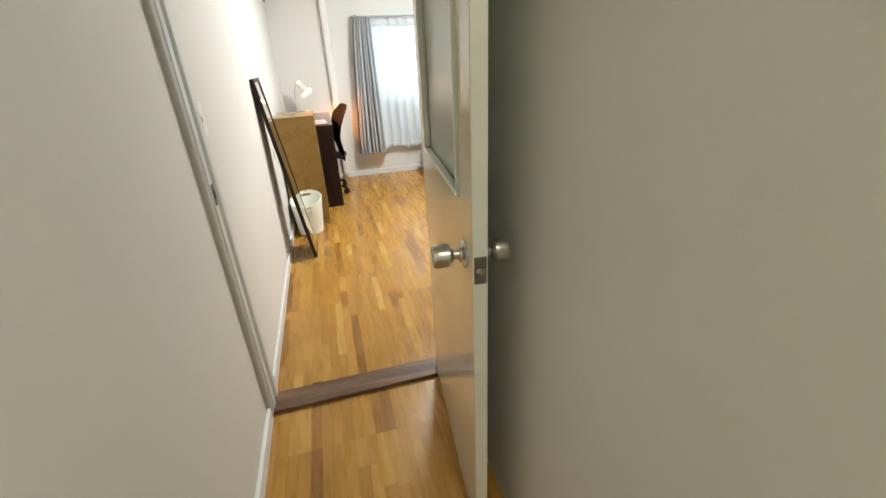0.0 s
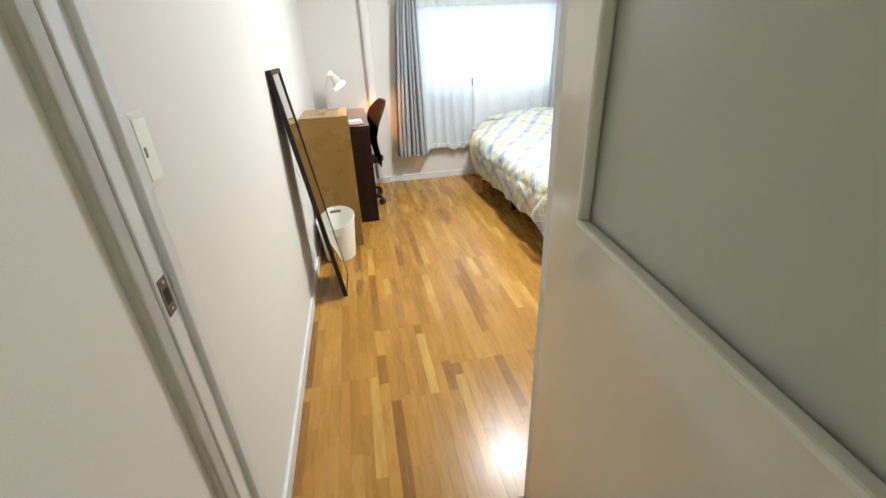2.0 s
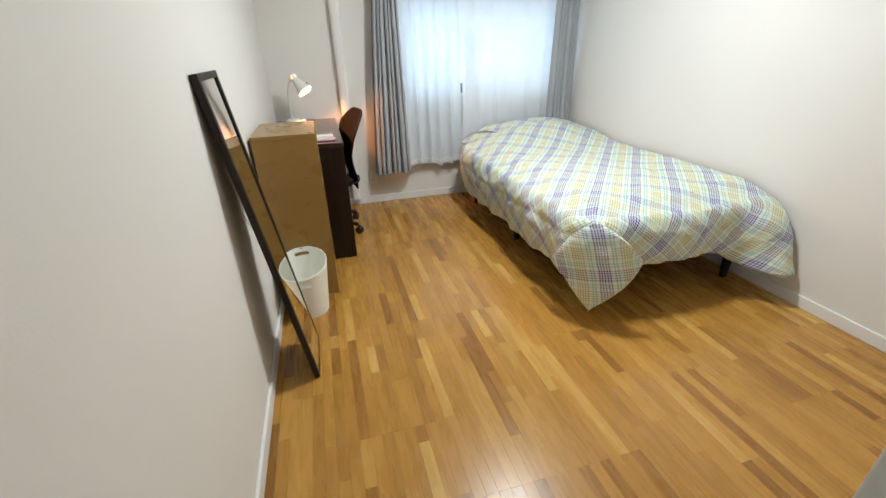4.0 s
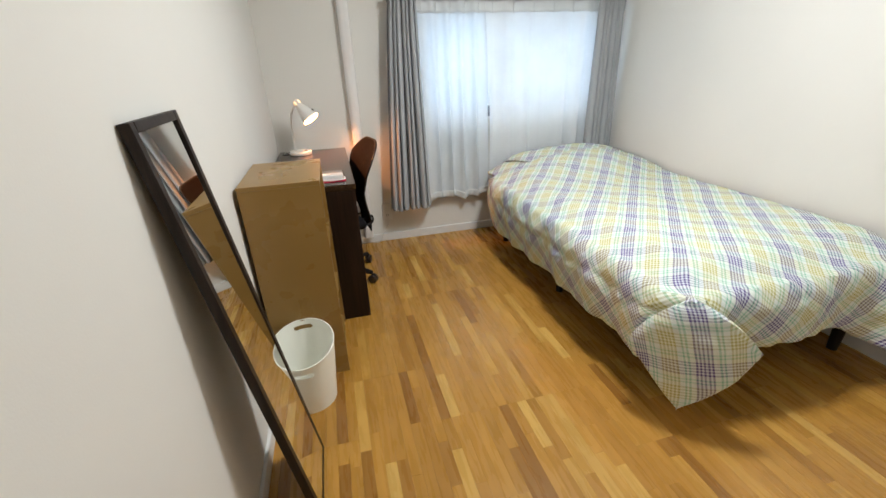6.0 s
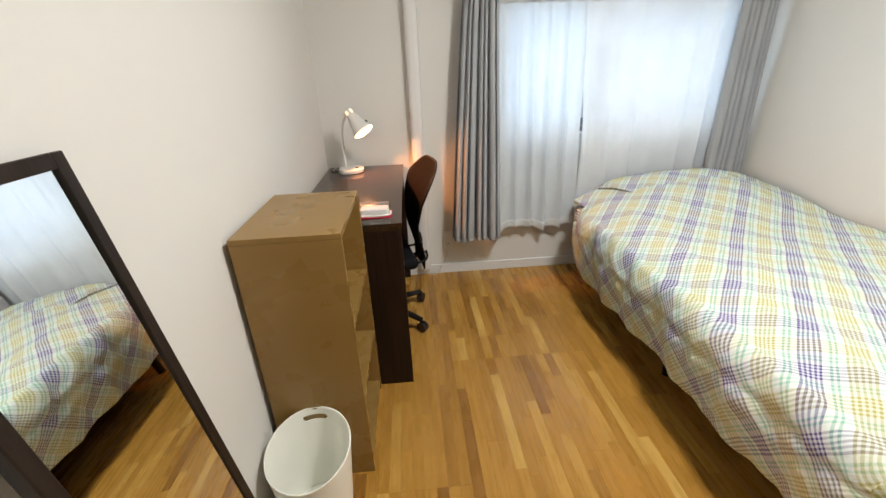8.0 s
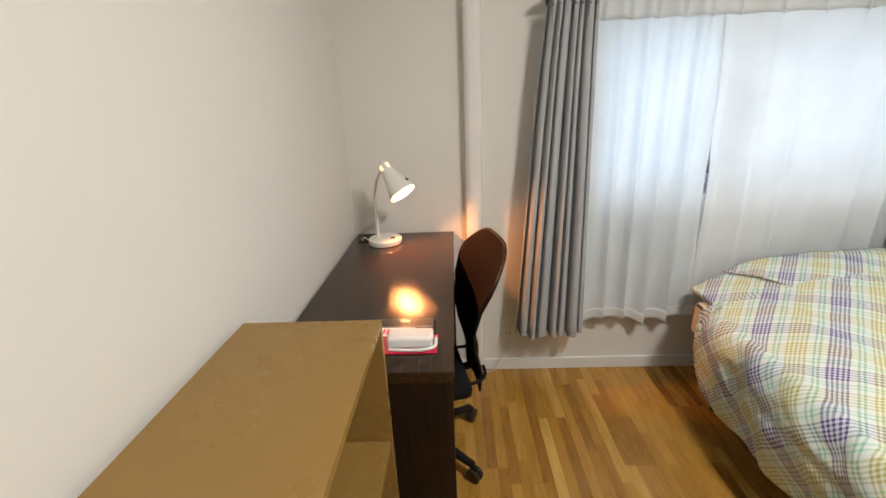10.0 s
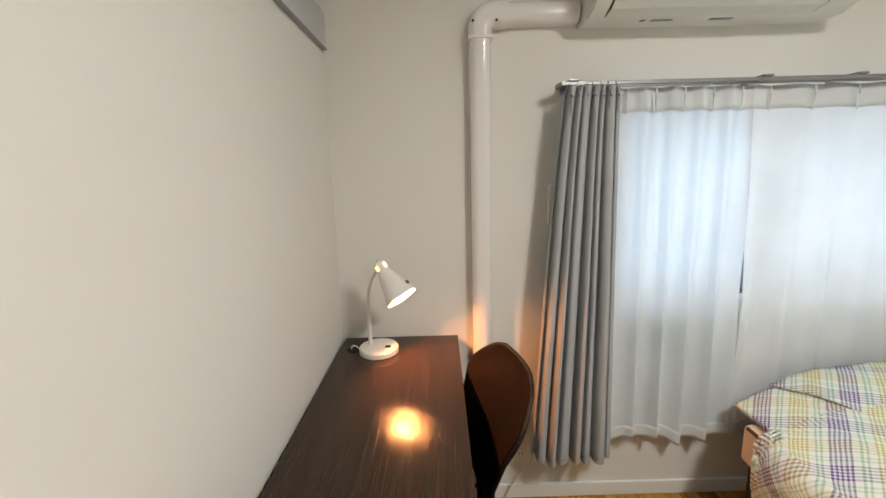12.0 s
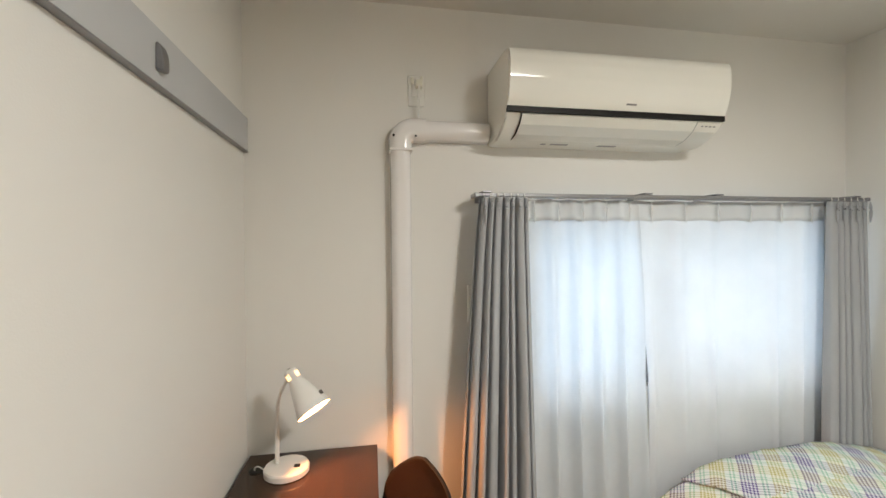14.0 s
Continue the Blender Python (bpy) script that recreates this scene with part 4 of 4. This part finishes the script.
tube(bm, curve_pts([(0.215, 0, 0.46), (0.222, 0, 0.40), (0.200, 0, 0.345), (0.10, 0, 0.340)], 20), 0.014, 10)
part("back_support", bm, LEATHER, ch, smooth=True)
for s in (-1, 1):
    bm = bmesh.new()
    tube(bm, curve_pts([(0.228, s * 0.09, 0.40), (0.232, s * 0.10, 0.37), (0.205, s * 0.11, 0.352), (0.12, s * 0.12, 0.352)], 16), 0.006, 8)
    part("side_bracket", bm, LEATHER, ch, smooth=True)
bm = boxed(-0.22, 0.168, -0.205, 0.205, 0.355, 0.410, bevel=0.026, seg=4)
part("seat", bm, SEATCLOTH, ch, "black cloth seat", smooth=True)
part("seat_plate", boxed(-0.09, 0.13, -0.08, 0.08, 0.325, 0.357, bevel=0.004), PEDESTAL, ch)
bm = bmesh.new()
lathe(bm, [(0.026, 0.08), (0.026, 0.20), (0.015, 0.201), (0.014, 0.33)], None, 20)
part("gas_column", bm, LEATHER, ch)
bm = bmesh.new()
lathe(bm, [(0.035, 0.065), (0.038, 0.075), (0.038, 0.11), (0.030, 0.118)], None, 20)
part("hub", bm, LEATHER, ch)
for k in range(5):
    a = math.radians(-36 - 11.5 + 72 * k)
    d = Vector((math.cos(a), math.sin(a), 0))
    bm = bmesh.new()
    tube(bm, [d * 0.03 + Vector((0, 0, 0.095)), d * 0.14 + Vector((0, 0, 0.082)), d * 0.245 + Vector((0, 0, 0.066))], [0.021, 0.017, 0.013], 8)
    arm = part("star_leg", bm, LEATHER, ch, smooth=True)
    bm = bmesh.new()
    for s in (-1, 1):
        mm = Matrix.Translation(d * 0.250 + Vector((0, 0, 0.027))) @ Matrix.Rotation(a + 0.5 * k, 4, "Z") @ pose(0, 0.010 * s, 0, 90, 0, 0)
        lathe(bm, [(0.020, -0.008), (0.0265, -0.006), (0.0265, 0.006), (0.020, 0.008)], mm, 20)
    wh = part("caster", bm, WHEEL, ch, "dark twin caster wheel")
    bm = boxed(-0.012, 0.012, -0.008, 0.008, 0.020, 0.062, bevel=0.004)
    bm.transform(Matrix.Translation(d * 0.250) @ Matrix.Rotation(a + 0.5 * k, 4, "Z"))
    part("caster_fork", bm, LEATHER, wh)

# ---- waste bin ----
wb = empty("waste_bin", 0.140, 5.628, 0)
tagged(wb, "cream-white plastic waste bin with slanted rim, beside the shelf", "bin")


def bin_shell():
    bm = bmesh.new()
    n, m_ = 160, 64
    def pt(a, t, inset):
        top = 0.262 + 0.034 * math.sin(a + 0.2)
        z = t * top
        r = 0.094 + (0.120 - 0.094) * z / 0.28 - inset
        return Vector((r * math.cos(a), r * math.sin(a), max(z, 0.004 if inset else 0)))
    def hole(a, z):
        for c, zc in ((math.pi / 2, 0.262), (-math.pi / 2, 0.195)):
            dx = ((a - c + math.pi) % (2 * math.pi) - math.pi) * 0.116
            ex = max(0.0, abs(dx) - 0.026)
            if math.hypot(ex, z - zc) < 0.0095:
                return True
        return False
    grids = []
    for inset in (0.0, 0.0028):
        grids.append([[bm.verts.new(pt(2 * math.pi * i / n, j / m_, inset)) for i in range(n)] for j in range(m_ + 1)])
    open_ = set()
    for j in range(m_):
        for i in range(n):
            a, t = 2 * math.pi * (i + 0.5) / n, (j + 0.5) / m_
            if hole(a, t * (0.262 + 0.034 * math.sin(a + 0.2))):
                open_.add((i, j))
    for g in grids:
        for j in range(m_):
            for i in range(n):
                if (i, j) not in open_:
                    bm.faces.new((g[j][i], g[j][(i + 1) % n], g[j + 1][(i + 1) % n], g[j + 1][i]))
    o, q = grids
    for i, j in open_:
        k = (i + 1) % n
        for di, dj, e in ((-1, 0, (j, i, j + 1, i)), (1, 0, (j, k, j + 1, k)), (0, -1, (j, i, j, k)), (0, 1, (j + 1, i, j + 1, k))):
            if ((i + di) % n, j + dj) not in open_:
                bm.faces.new((o[e[0]][e[1]], o[e[2]][e[3]], q[e[2]][e[3]], q[e[0]][e[1]]))
    for i in range(n):
        k = (i + 1) % n
        bm.faces.new((o[m_][i], o[m_][k], q[m_][k], q[m_][i]))
    bm.faces.new(o[0][::-1])
    bm.faces.new(q[0])
    return bm


part("bin_body", bin_shell(), BIN, wb, smooth=False)
rim_pts = [((0.1205 + 0.003) * math.cos(a), (0.1205 + 0.003) * math.sin(a), 0.262 + 0.034 * math.sin(a + 0.2)) for a in (2 * math.pi * i / 64 for i in range(65))]
rim_pts = [(x * (0.094 + 0.026 * z / 0.28 - 0.0014) / 0.1235, y * (0.094 + 0.026 * z / 0.28 - 0.0014) / 0.1235, z) for x, y, z in rim_pts]
bm = bmesh.new()
tube(bm, rim_pts, 0.0026, 8)
part("rim", bm, BIN, wb, smooth=True)

# ---- leaning mirror ----
mr = new("standing_mirror")
MX0, MX1 = 0.182, 0.023
MH = math.hypot(MX0 - MX1, 1.135)
mr.matrix_world = Matrix.Translation((MX0, 5.232, 0.004)) @ pose(0, 0, 0, 0, -math.degrees(math.atan2(MX0 - MX1, 1.135)), 0)
tagged(mr, "tall mirror with dark brown wooden frame leaning against the white wall", "mirror")
MW = 0.262
for nm, a in (("frame_bar", (-MW / 2, -MW / 2 + 0.021, 0, MH)), ("frame_bar", (MW / 2 - 0.021, MW / 2, 0, MH)), ("frame_bar", (-MW / 2 + 0.021, MW / 2 - 0.021, MH - 0.021, MH)), ("frame_bar", (-MW / 2 + 0.021, MW / 2 - 0.021, 0, 0.021))):
    part(nm, boxed(-0.022, 0.0, a[0], a[1], a[2], a[3], bevel=0.002), MIRROR_FRAME, mr)
bm = boxed(-0.002, 0.002, -MW / 2 + 0.0212, MW / 2 - 0.0212, -MH / 2 + 0.0212, MH / 2 - 0.0212)
bm.transform(pose(-0.0052, 0, MH / 2, 0, -0.28, 0))
part("glass", bm, MIRROR, mr, "clear silvered mirror glass")
part("backing_board", boxed(-0.0215, -0.0180, -MW / 2 + 0.021, MW / 2 - 0.021, 0.021, MH - 0.021), BACKING, mr)
bm = bmesh.new()
tube(bm, curve_pts([(0.052, 5.118, 0.79), (0.046, 5.135, 0.74), (0.040, 5.17, 0.68), (0.040, 5.25, 0.63), (0.046, 5.33, 0.62), (0.055, 5.345, 0.70)], 24), 0.0018, 8)
bm.transform(mr.matrix_world.inverted())
part("tie_cord", bm, CORD, mr, "thin white cord behind the frame", smooth=True)
bm = bmesh.new()
tube(bm, curve_pts([(0.668, WALL_Y - 0.020, 0.20), (0.675, WALL_Y - 0.045, 0.15), (0.64, WALL_Y - 0.035, 0.085), (0.60, WALL_Y - 0.030, 0.010), (0.55, WALL_Y - 0.030, 0.004)], 24), 0.0028, 8)
cb = part("floor_cable", bm, CORD, label="pale cable hanging from the wall outlet to the floor", smooth=True)
tagged(cb, category="cable")

# ---- bed ----
bd = empty("bed", 0, 0, 0)
tagged(bd, "single legged mattress bed against the white wall", "bed")
BX0, BX1, BY0, BY1, BZ = 1.385, 2.430, 5.165, 6.940, 0.462
HEAD_Y = 7.015
part("mattress", boxed(BX0, BX1, BY0, BY1, 0.325, BZ, bevel=0.018, seg=3), MATTRESS, bd, "beige upper mattress")
# frame box extended down behind the duvet to darken the floor below
part("bed_frame_light_block", boxed(BX0 + 0.03, BX1 - 0.01, BY0 + 0.05, BY1 - 0.01, 0.175, 0.3245, bevel=0.006), LEG, bd, "black frame box, deepened unseen behind the duvet to block light under the bed")
bm = bmesh.new()
tube(bm, [(BX0 + 0.004, BY0 + 0.02, BZ - 0.008), (BX0 + 0.004, BY1 - 0.02, BZ - 0.008)], 0.006, 8)
part("piping", bm, PIPING, bd)
for x in (BX0 + 0.110, BX1 - 0.065):
    for y in (BY0 + 0.08, (BY0 + BY1) / 2 + 0.02, BY1 - 0.09):
        bm = bmesh.new()
        lathe(bm, [(0.019, 0.0), (0.026, 0.174)], Matrix.Translation((x, y, 0)), 16)
        part("bed_leg", bm, LEG, bd, "black tapered leg")


FLAP = (Vector((1.412, 5.150, 0.483)), Vector((1.296, 5.268, 0.270)), Vector((1.560, 5.005, 0.345)), Vector((1.409, 5.110, 0.062)))
DROP_S, DROP_T = 0.300, 0.260


def flap_point(u, v):
    """The hanging corner: u along the side's edge, v along the foot's edge, 0 to 1."""
    c, l, r, tip = FLAP
    p = c * (1 - u) * (1 - v) + l * u * (1 - v) + r * (1 - u) * v + tip * u * v
    full = math.sin(math.pi * min(1, 0.14 + 0.86 * u)) * math.sin(math.pi * min(1, 0.14 + 0.86 * v))
    out = Vector((-0.66, -0.69, 0.3)) * (0.042 * full + 0.012 * noise.noise(Vector((u * 4, v * 4, 2))))
    round_ = 0.022 * math.sin(math.pi * u) * (1 - v) ** 2
    round2 = 0.022 * math.sin(math.pi * v) * (1 - u) ** 2
    p = p + Vector((0.030, -0.012, -0.010)) * math.sin(math.pi * u ** 0.8) * v * v
    return p + out + Vector((-0.5 * round_ + 0.7 * round2, 0.6 * round_ - 0.5 * round2, 0.5 * (round_ + round2)))


def duvet_point(s, t):
    """The cloth, with its corner swung out into a hanging flap and tucks beside it."""
    a, b = s - 1.030, t - (HEAD_Y - BY0)
    if a > 0 and b > 0:
        return flap_point(min(1, a / DROP_S), min(1, b / DROP_T))
    p = hang_point(s, t)
    tuck = 0.085
    if a > 0 and b > -tuck:
        k = smooth01((b + tuck) / tuck)
        u = min(1, a / DROP_S)
        return p.lerp(flap_point(u, 0), k) + Vector((0.045, 0.0, 0.0)) * math.sin(math.pi * k) * min(1, u * 3)
    if b > 0 and a > -tuck:
        k = smooth01((a + tuck) / tuck)
        v = min(1, b / DROP_T)
        return p.lerp(flap_point(0, v), k) + Vector((0.0, 0.045, 0.0)) * math.sin(math.pi * k) * min(1, v * 3)
    if a > -0.12 and b > -0.12:
        k = smooth01((a + 0.12) / 0.12) * smooth01((b + 0.12) / 0.12)
        p = p.lerp(FLAP[0], k)
    return p


def hang_point(s, t):
    """Cloth place for s metres from the wall side and t metres from the head end."""
    W, LN = 1.030, HEAD_Y - BY0
    a, b = s - W, t - LN
    x = BX1 - 0.012 - min(s, W)
    y = HEAD_Y - min(t, LN)
    e = min(max(W - s, 0), 0.35)
    puff = 0.045 * smooth01(min(e, max(LN - t, 0), 0.16) / 0.16)
    z = BZ + 0.010 + puff
    z += 0.012 * noise.noise(Vector((x * 4.5, y * 3.0, 1))) + 0.006 * noise.noise(Vector((x * 11, y * 9, 5))) + 0.004 * noise.noise(Vector((x * 24, y * 17, 8)))
    # pillow under the head end
    px, py = (x - 2.02) / 0.42, (t - 0.22) / 0.30
    z += 0.105 * math.exp(-(abs(px) ** 2.6) - abs(py) ** 2.6)
    if a > 0 or b > 0:
        A, B = max(a, 0), max(b, 0)
        R = math.hypot(A, B)
        ph = math.degrees(math.atan2(B, A))
        w = math.cos(radians(ph)) ** 2
        wav = (0.010 * math.sin(t * 10 + 1) + 0.008 * math.sin(t * 23)) * w + 0.016 * math.sin(s * 12 + 1.0) * (1 - w)
        crease = -0.007 * math.exp(-((R - 0.10 - 0.03 * math.sin(t * 2.2)) / 0.020) ** 2) * w
        near_wall = smooth01((0.30 - s) / 0.25) * (1 - w)
        soft = 0.050 * (1 - math.exp(-R / 0.035)) - 0.030 * smooth01((R - 0.12) / 0.2) + wav * min(1, R / 0.12) + crease + near_wall * 0.48 * R
        x += -soft * math.cos(radians(ph))
        y += -soft * math.sin(radians(ph))
        z -= 0.02 * smooth01(R / 0.05) + max(0.0, R - 0.03 * (1 - math.exp(-R / 0.03)))
        z += 0.005 * noise.noise(Vector((s * 14, t * 14, 3))) + near_wall * 0.16 * R
        x += (0.012 * noise.noise(Vector((s * 7, t * 9, 9))) + 0.008 * noise.noise(Vector((s * 22, t * 17, 2)))) * w
        y += (0.012 * noise.noise(Vector((s * 8, t * 7, 4))) + 0.008 * noise.noise(Vector((s * 19, t * 20, 6)))) * (1 - w)
    return Vector((x, y, z))


def duvet_mesh():
    bm = bmesh.new()
    uvl = bm.loops.layers.uv.new("cloth")
    S = 1.030 + 0.300
    def s_max(t):
        return S + 0.03 * smooth01((0.9 - t) / 0.5) - 0.355 * (1 - smooth01((t - 0.15) / 0.08))
    def t_max(s):
        return HEAD_Y - BY0 + 0.238 + 0.015 * math.sin(s * 9) + 0.15 * smooth01((0.32 - s) / 0.28) + 0.045 * smooth01((s - 0.93) / 0.10)
    ns, ntt = 130, 170
    grid, st = [], []
    for j in range(ntt + 1):
        row, r2 = [], []
        for i in range(ns + 1):
            t = t_max(S * i / ns) * j / ntt
            s = s_max(t) * i / ns
            row.append(bm.verts.new(duvet_point(s, t)))
            r2.append((s, t))
        grid.append(row)
        st.append(r2)
    for j in range(ntt):
        for i in range(ns):
            f = bm.faces.new((grid[j][i], grid[j][i + 1], grid[j + 1][i + 1], grid[j + 1][i]))
            for lp, (jj, ii) in zip(f.loops, ((j, i), (j, i + 1), (j + 1, i + 1), (j + 1, i))):
                cx, cy = BX1 - 0.012 - st[jj][ii][0], HEAD_Y - st[jj][ii][1]
                lp[uvl].uv = (0.777 * cx - 0.629 * cy + 0.234, 0.629 * cx + 0.777 * cy)
    return bm


dv = empty("duvet")
tagged(dv, "purple, yellow and green checked duvet on the bed, one corner hanging", "duvet")
part("duvet_cover", duvet_mesh(), CHECK, dv, smooth=True, solid=0.022)
bm = bmesh.new()
uvl = bm.loops.layers.uv.new("cloth")
sheet, coords = [], []
for j in range(17):
    row, r2 = [], []
    for i in range(49):
        t = -0.012 + 0.30 * j / 16
        s = 0.02 + (0.885 - 0.16 * j / 16 - 0.02) * i / 48
        p = duvet_point(s, max(t, 0.0)) + Vector((0, -min(t, 0), 0))
        edge = smooth01((0.885 - s) / 0.10)
        p.z += 0.004 + (0.012 + 0.026 * edge) * (1 - smooth01(t / 0.26)) - 0.012 * smooth01((t - 0.2) / 0.08) + 0.004 * noise.noise(Vector((s * 9, t * 9, 7)))
        row.append(bm.verts.new(p))
        r2.append((BX1 - 0.012 - s, HEAD_Y - t + 0.05))
    sheet.append(row)
    coords.append(r2)
for j in range(16):
    for i in range(48):
        f = bm.faces.new((sheet[j][i], sheet[j][i + 1], sheet[j + 1][i + 1], sheet[j + 1][i]))
        for lp, (jj, ii) in zip(f.loops, ((j, i), (j, i + 1), (j + 1, i + 1), (j + 1, i))):
            cx, cy = coords[jj][ii]
            lp[uvl].uv = (0.777 * cx - 0.629 * cy + 0.234, 0.629 * cx + 0.777 * cy)
part("turned_edge", bm, CHECK, dv, smooth=True, solid=0.006)
for nm, pts in (("side_seam", [(1.030 + 0.300 + 0.03 * smooth01((0.65 - 0.0169 * k) / 0.5), 0.25 + 0.0169 * k) for k in range(100)]), ("foot_seam", [(0.02 + 0.0131 * k, HEAD_Y - BY0 + 0.238 + 0.015 * math.sin((0.02 + 0.0131 * k) * 9) + 0.15 * smooth01((0.30 - 0.0131 * k) / 0.28) + 0.045 * smooth01((0.0131 * k - 0.91) / 0.10)) for k in range(101)])):
    bm = bmesh.new()
    tube(bm, [duvet_point(*q) for q in pts], 0.0035, 6)
    part(nm, bm, SEAM, dv, smooth=True)

# ---- ceiling lamp ----
cl = empty("ceiling_lamp", *LIGHT_XY, CEIL)
tagged(cl, "round white ceiling lamp, lit, on the bedroom ceiling", "ceiling light")
bm = bmesh.new()
lathe(bm, [(0.20, 0.0), (0.215, -0.015), (0.215, -0.035), (0.20, -0.040)], None, 40)
part("lamp_housing", bm, PLASTIC, cl)
bm = bmesh.new()
lathe(bm, [(0.205, -0.0405), (0.20, -0.060), (0.16, -0.074), (0.08, -0.080), (0.01, -0.081)], None, 40)
d_ = part("diffuser", bm, CEILING_GLOW, cl, smooth=True)
d_.visible_shadow = False

# ---- parquet ----
def staves(x0, x1, y0, y1, z, parent, seed, near, name):
    """Oak strips, end to end in rows: those near are pieces, the rest one mesh."""
    rnd = random.Random(seed)
    w, gap = 0.0379, 0.0003
    cuts, singles, rest = {}, 0, ([], [])
    x, col, PANEL = x0, 0, 0.909
    lengths = (0.17, 0.24, 0.31, 0.38, 0.46, 0.56)
    while x < x1 - 0.002:
        xr = min(x + w, x1)
        if col % 8 == 0:
            start = rnd.choice((0.0, 0.303, 0.606))
        col += 1
        y, end = y0 - start, y0 - start + PANEL
        while y < y1:
            ln = min(rnd.choice(lengths), end - y)
            if end - y - ln < 0.05:
                ln = end - y
            a, b = max(y, y0), min(y + ln, y1)
            y += ln
            if y >= end - 0.001:
                end += PANEL
            if b - a < 0.01:
                continue
            cx, cy = (x + xr) / 2, (a + b) / 2
            hx, hy = (xr - x - gap) / 2, (b - a - gap) / 2
            if near(cx, cy) and singles < 300:
                key = (round(hx, 4), round(hy, 4))
                if key not in cuts:
                    bm = bmesh.new()
                    box(bm, -hx, hx, -hy, hy, -0.004, 0.0)
                    cuts[key] = finish("stave", bm, STAVE)
                ob = new("stave", cuts[key])
                ob.location = (cx, cy, z)
                ob.parent = parent
                singles += 1
            else:
                n = len(rest[0])
                rest[0].extend([(cx - hx, cy - hy, z), (cx + hx, cy - hy, z), (cx + hx, cy + hy, z), (cx - hx, cy + hy, z),
                                (cx - hx, cy - hy, z - 0.003), (cx + hx, cy - hy, z - 0.003), (cx + hx, cy + hy, z - 0.003), (cx - hx, cy + hy, z - 0.003)])
                rest[1].extend([(n, n + 1, n + 2, n + 3), (n, n + 4, n + 5, n + 1), (n + 1, n + 5, n + 6, n + 2), (n + 2, n + 6, n + 7, n + 3), (n + 3, n + 7, n + 4, n)])
        x += w
    me = bpy.data.meshes.new(name)
    me.from_pydata(rest[0], [], rest[1])
    me.materials.append(STAVES)
    ob = new(name, me)
    ob.parent = parent
    tagged(ob, kind="stuff")


staves(0.0, ROOM_W, DOOR_Y + 0.105, WALL_Y, 0.0, floor, 11, lambda x, y: x < 1.25 and 3.84 < y < 6.7, "far_staves")
staves(HALL_L, HALL_R, HALL_Y0, DOOR_Y - 0.003, HALL_Z, hall_floor, 12, lambda x, y: y > 2.5, "hall_far_staves")
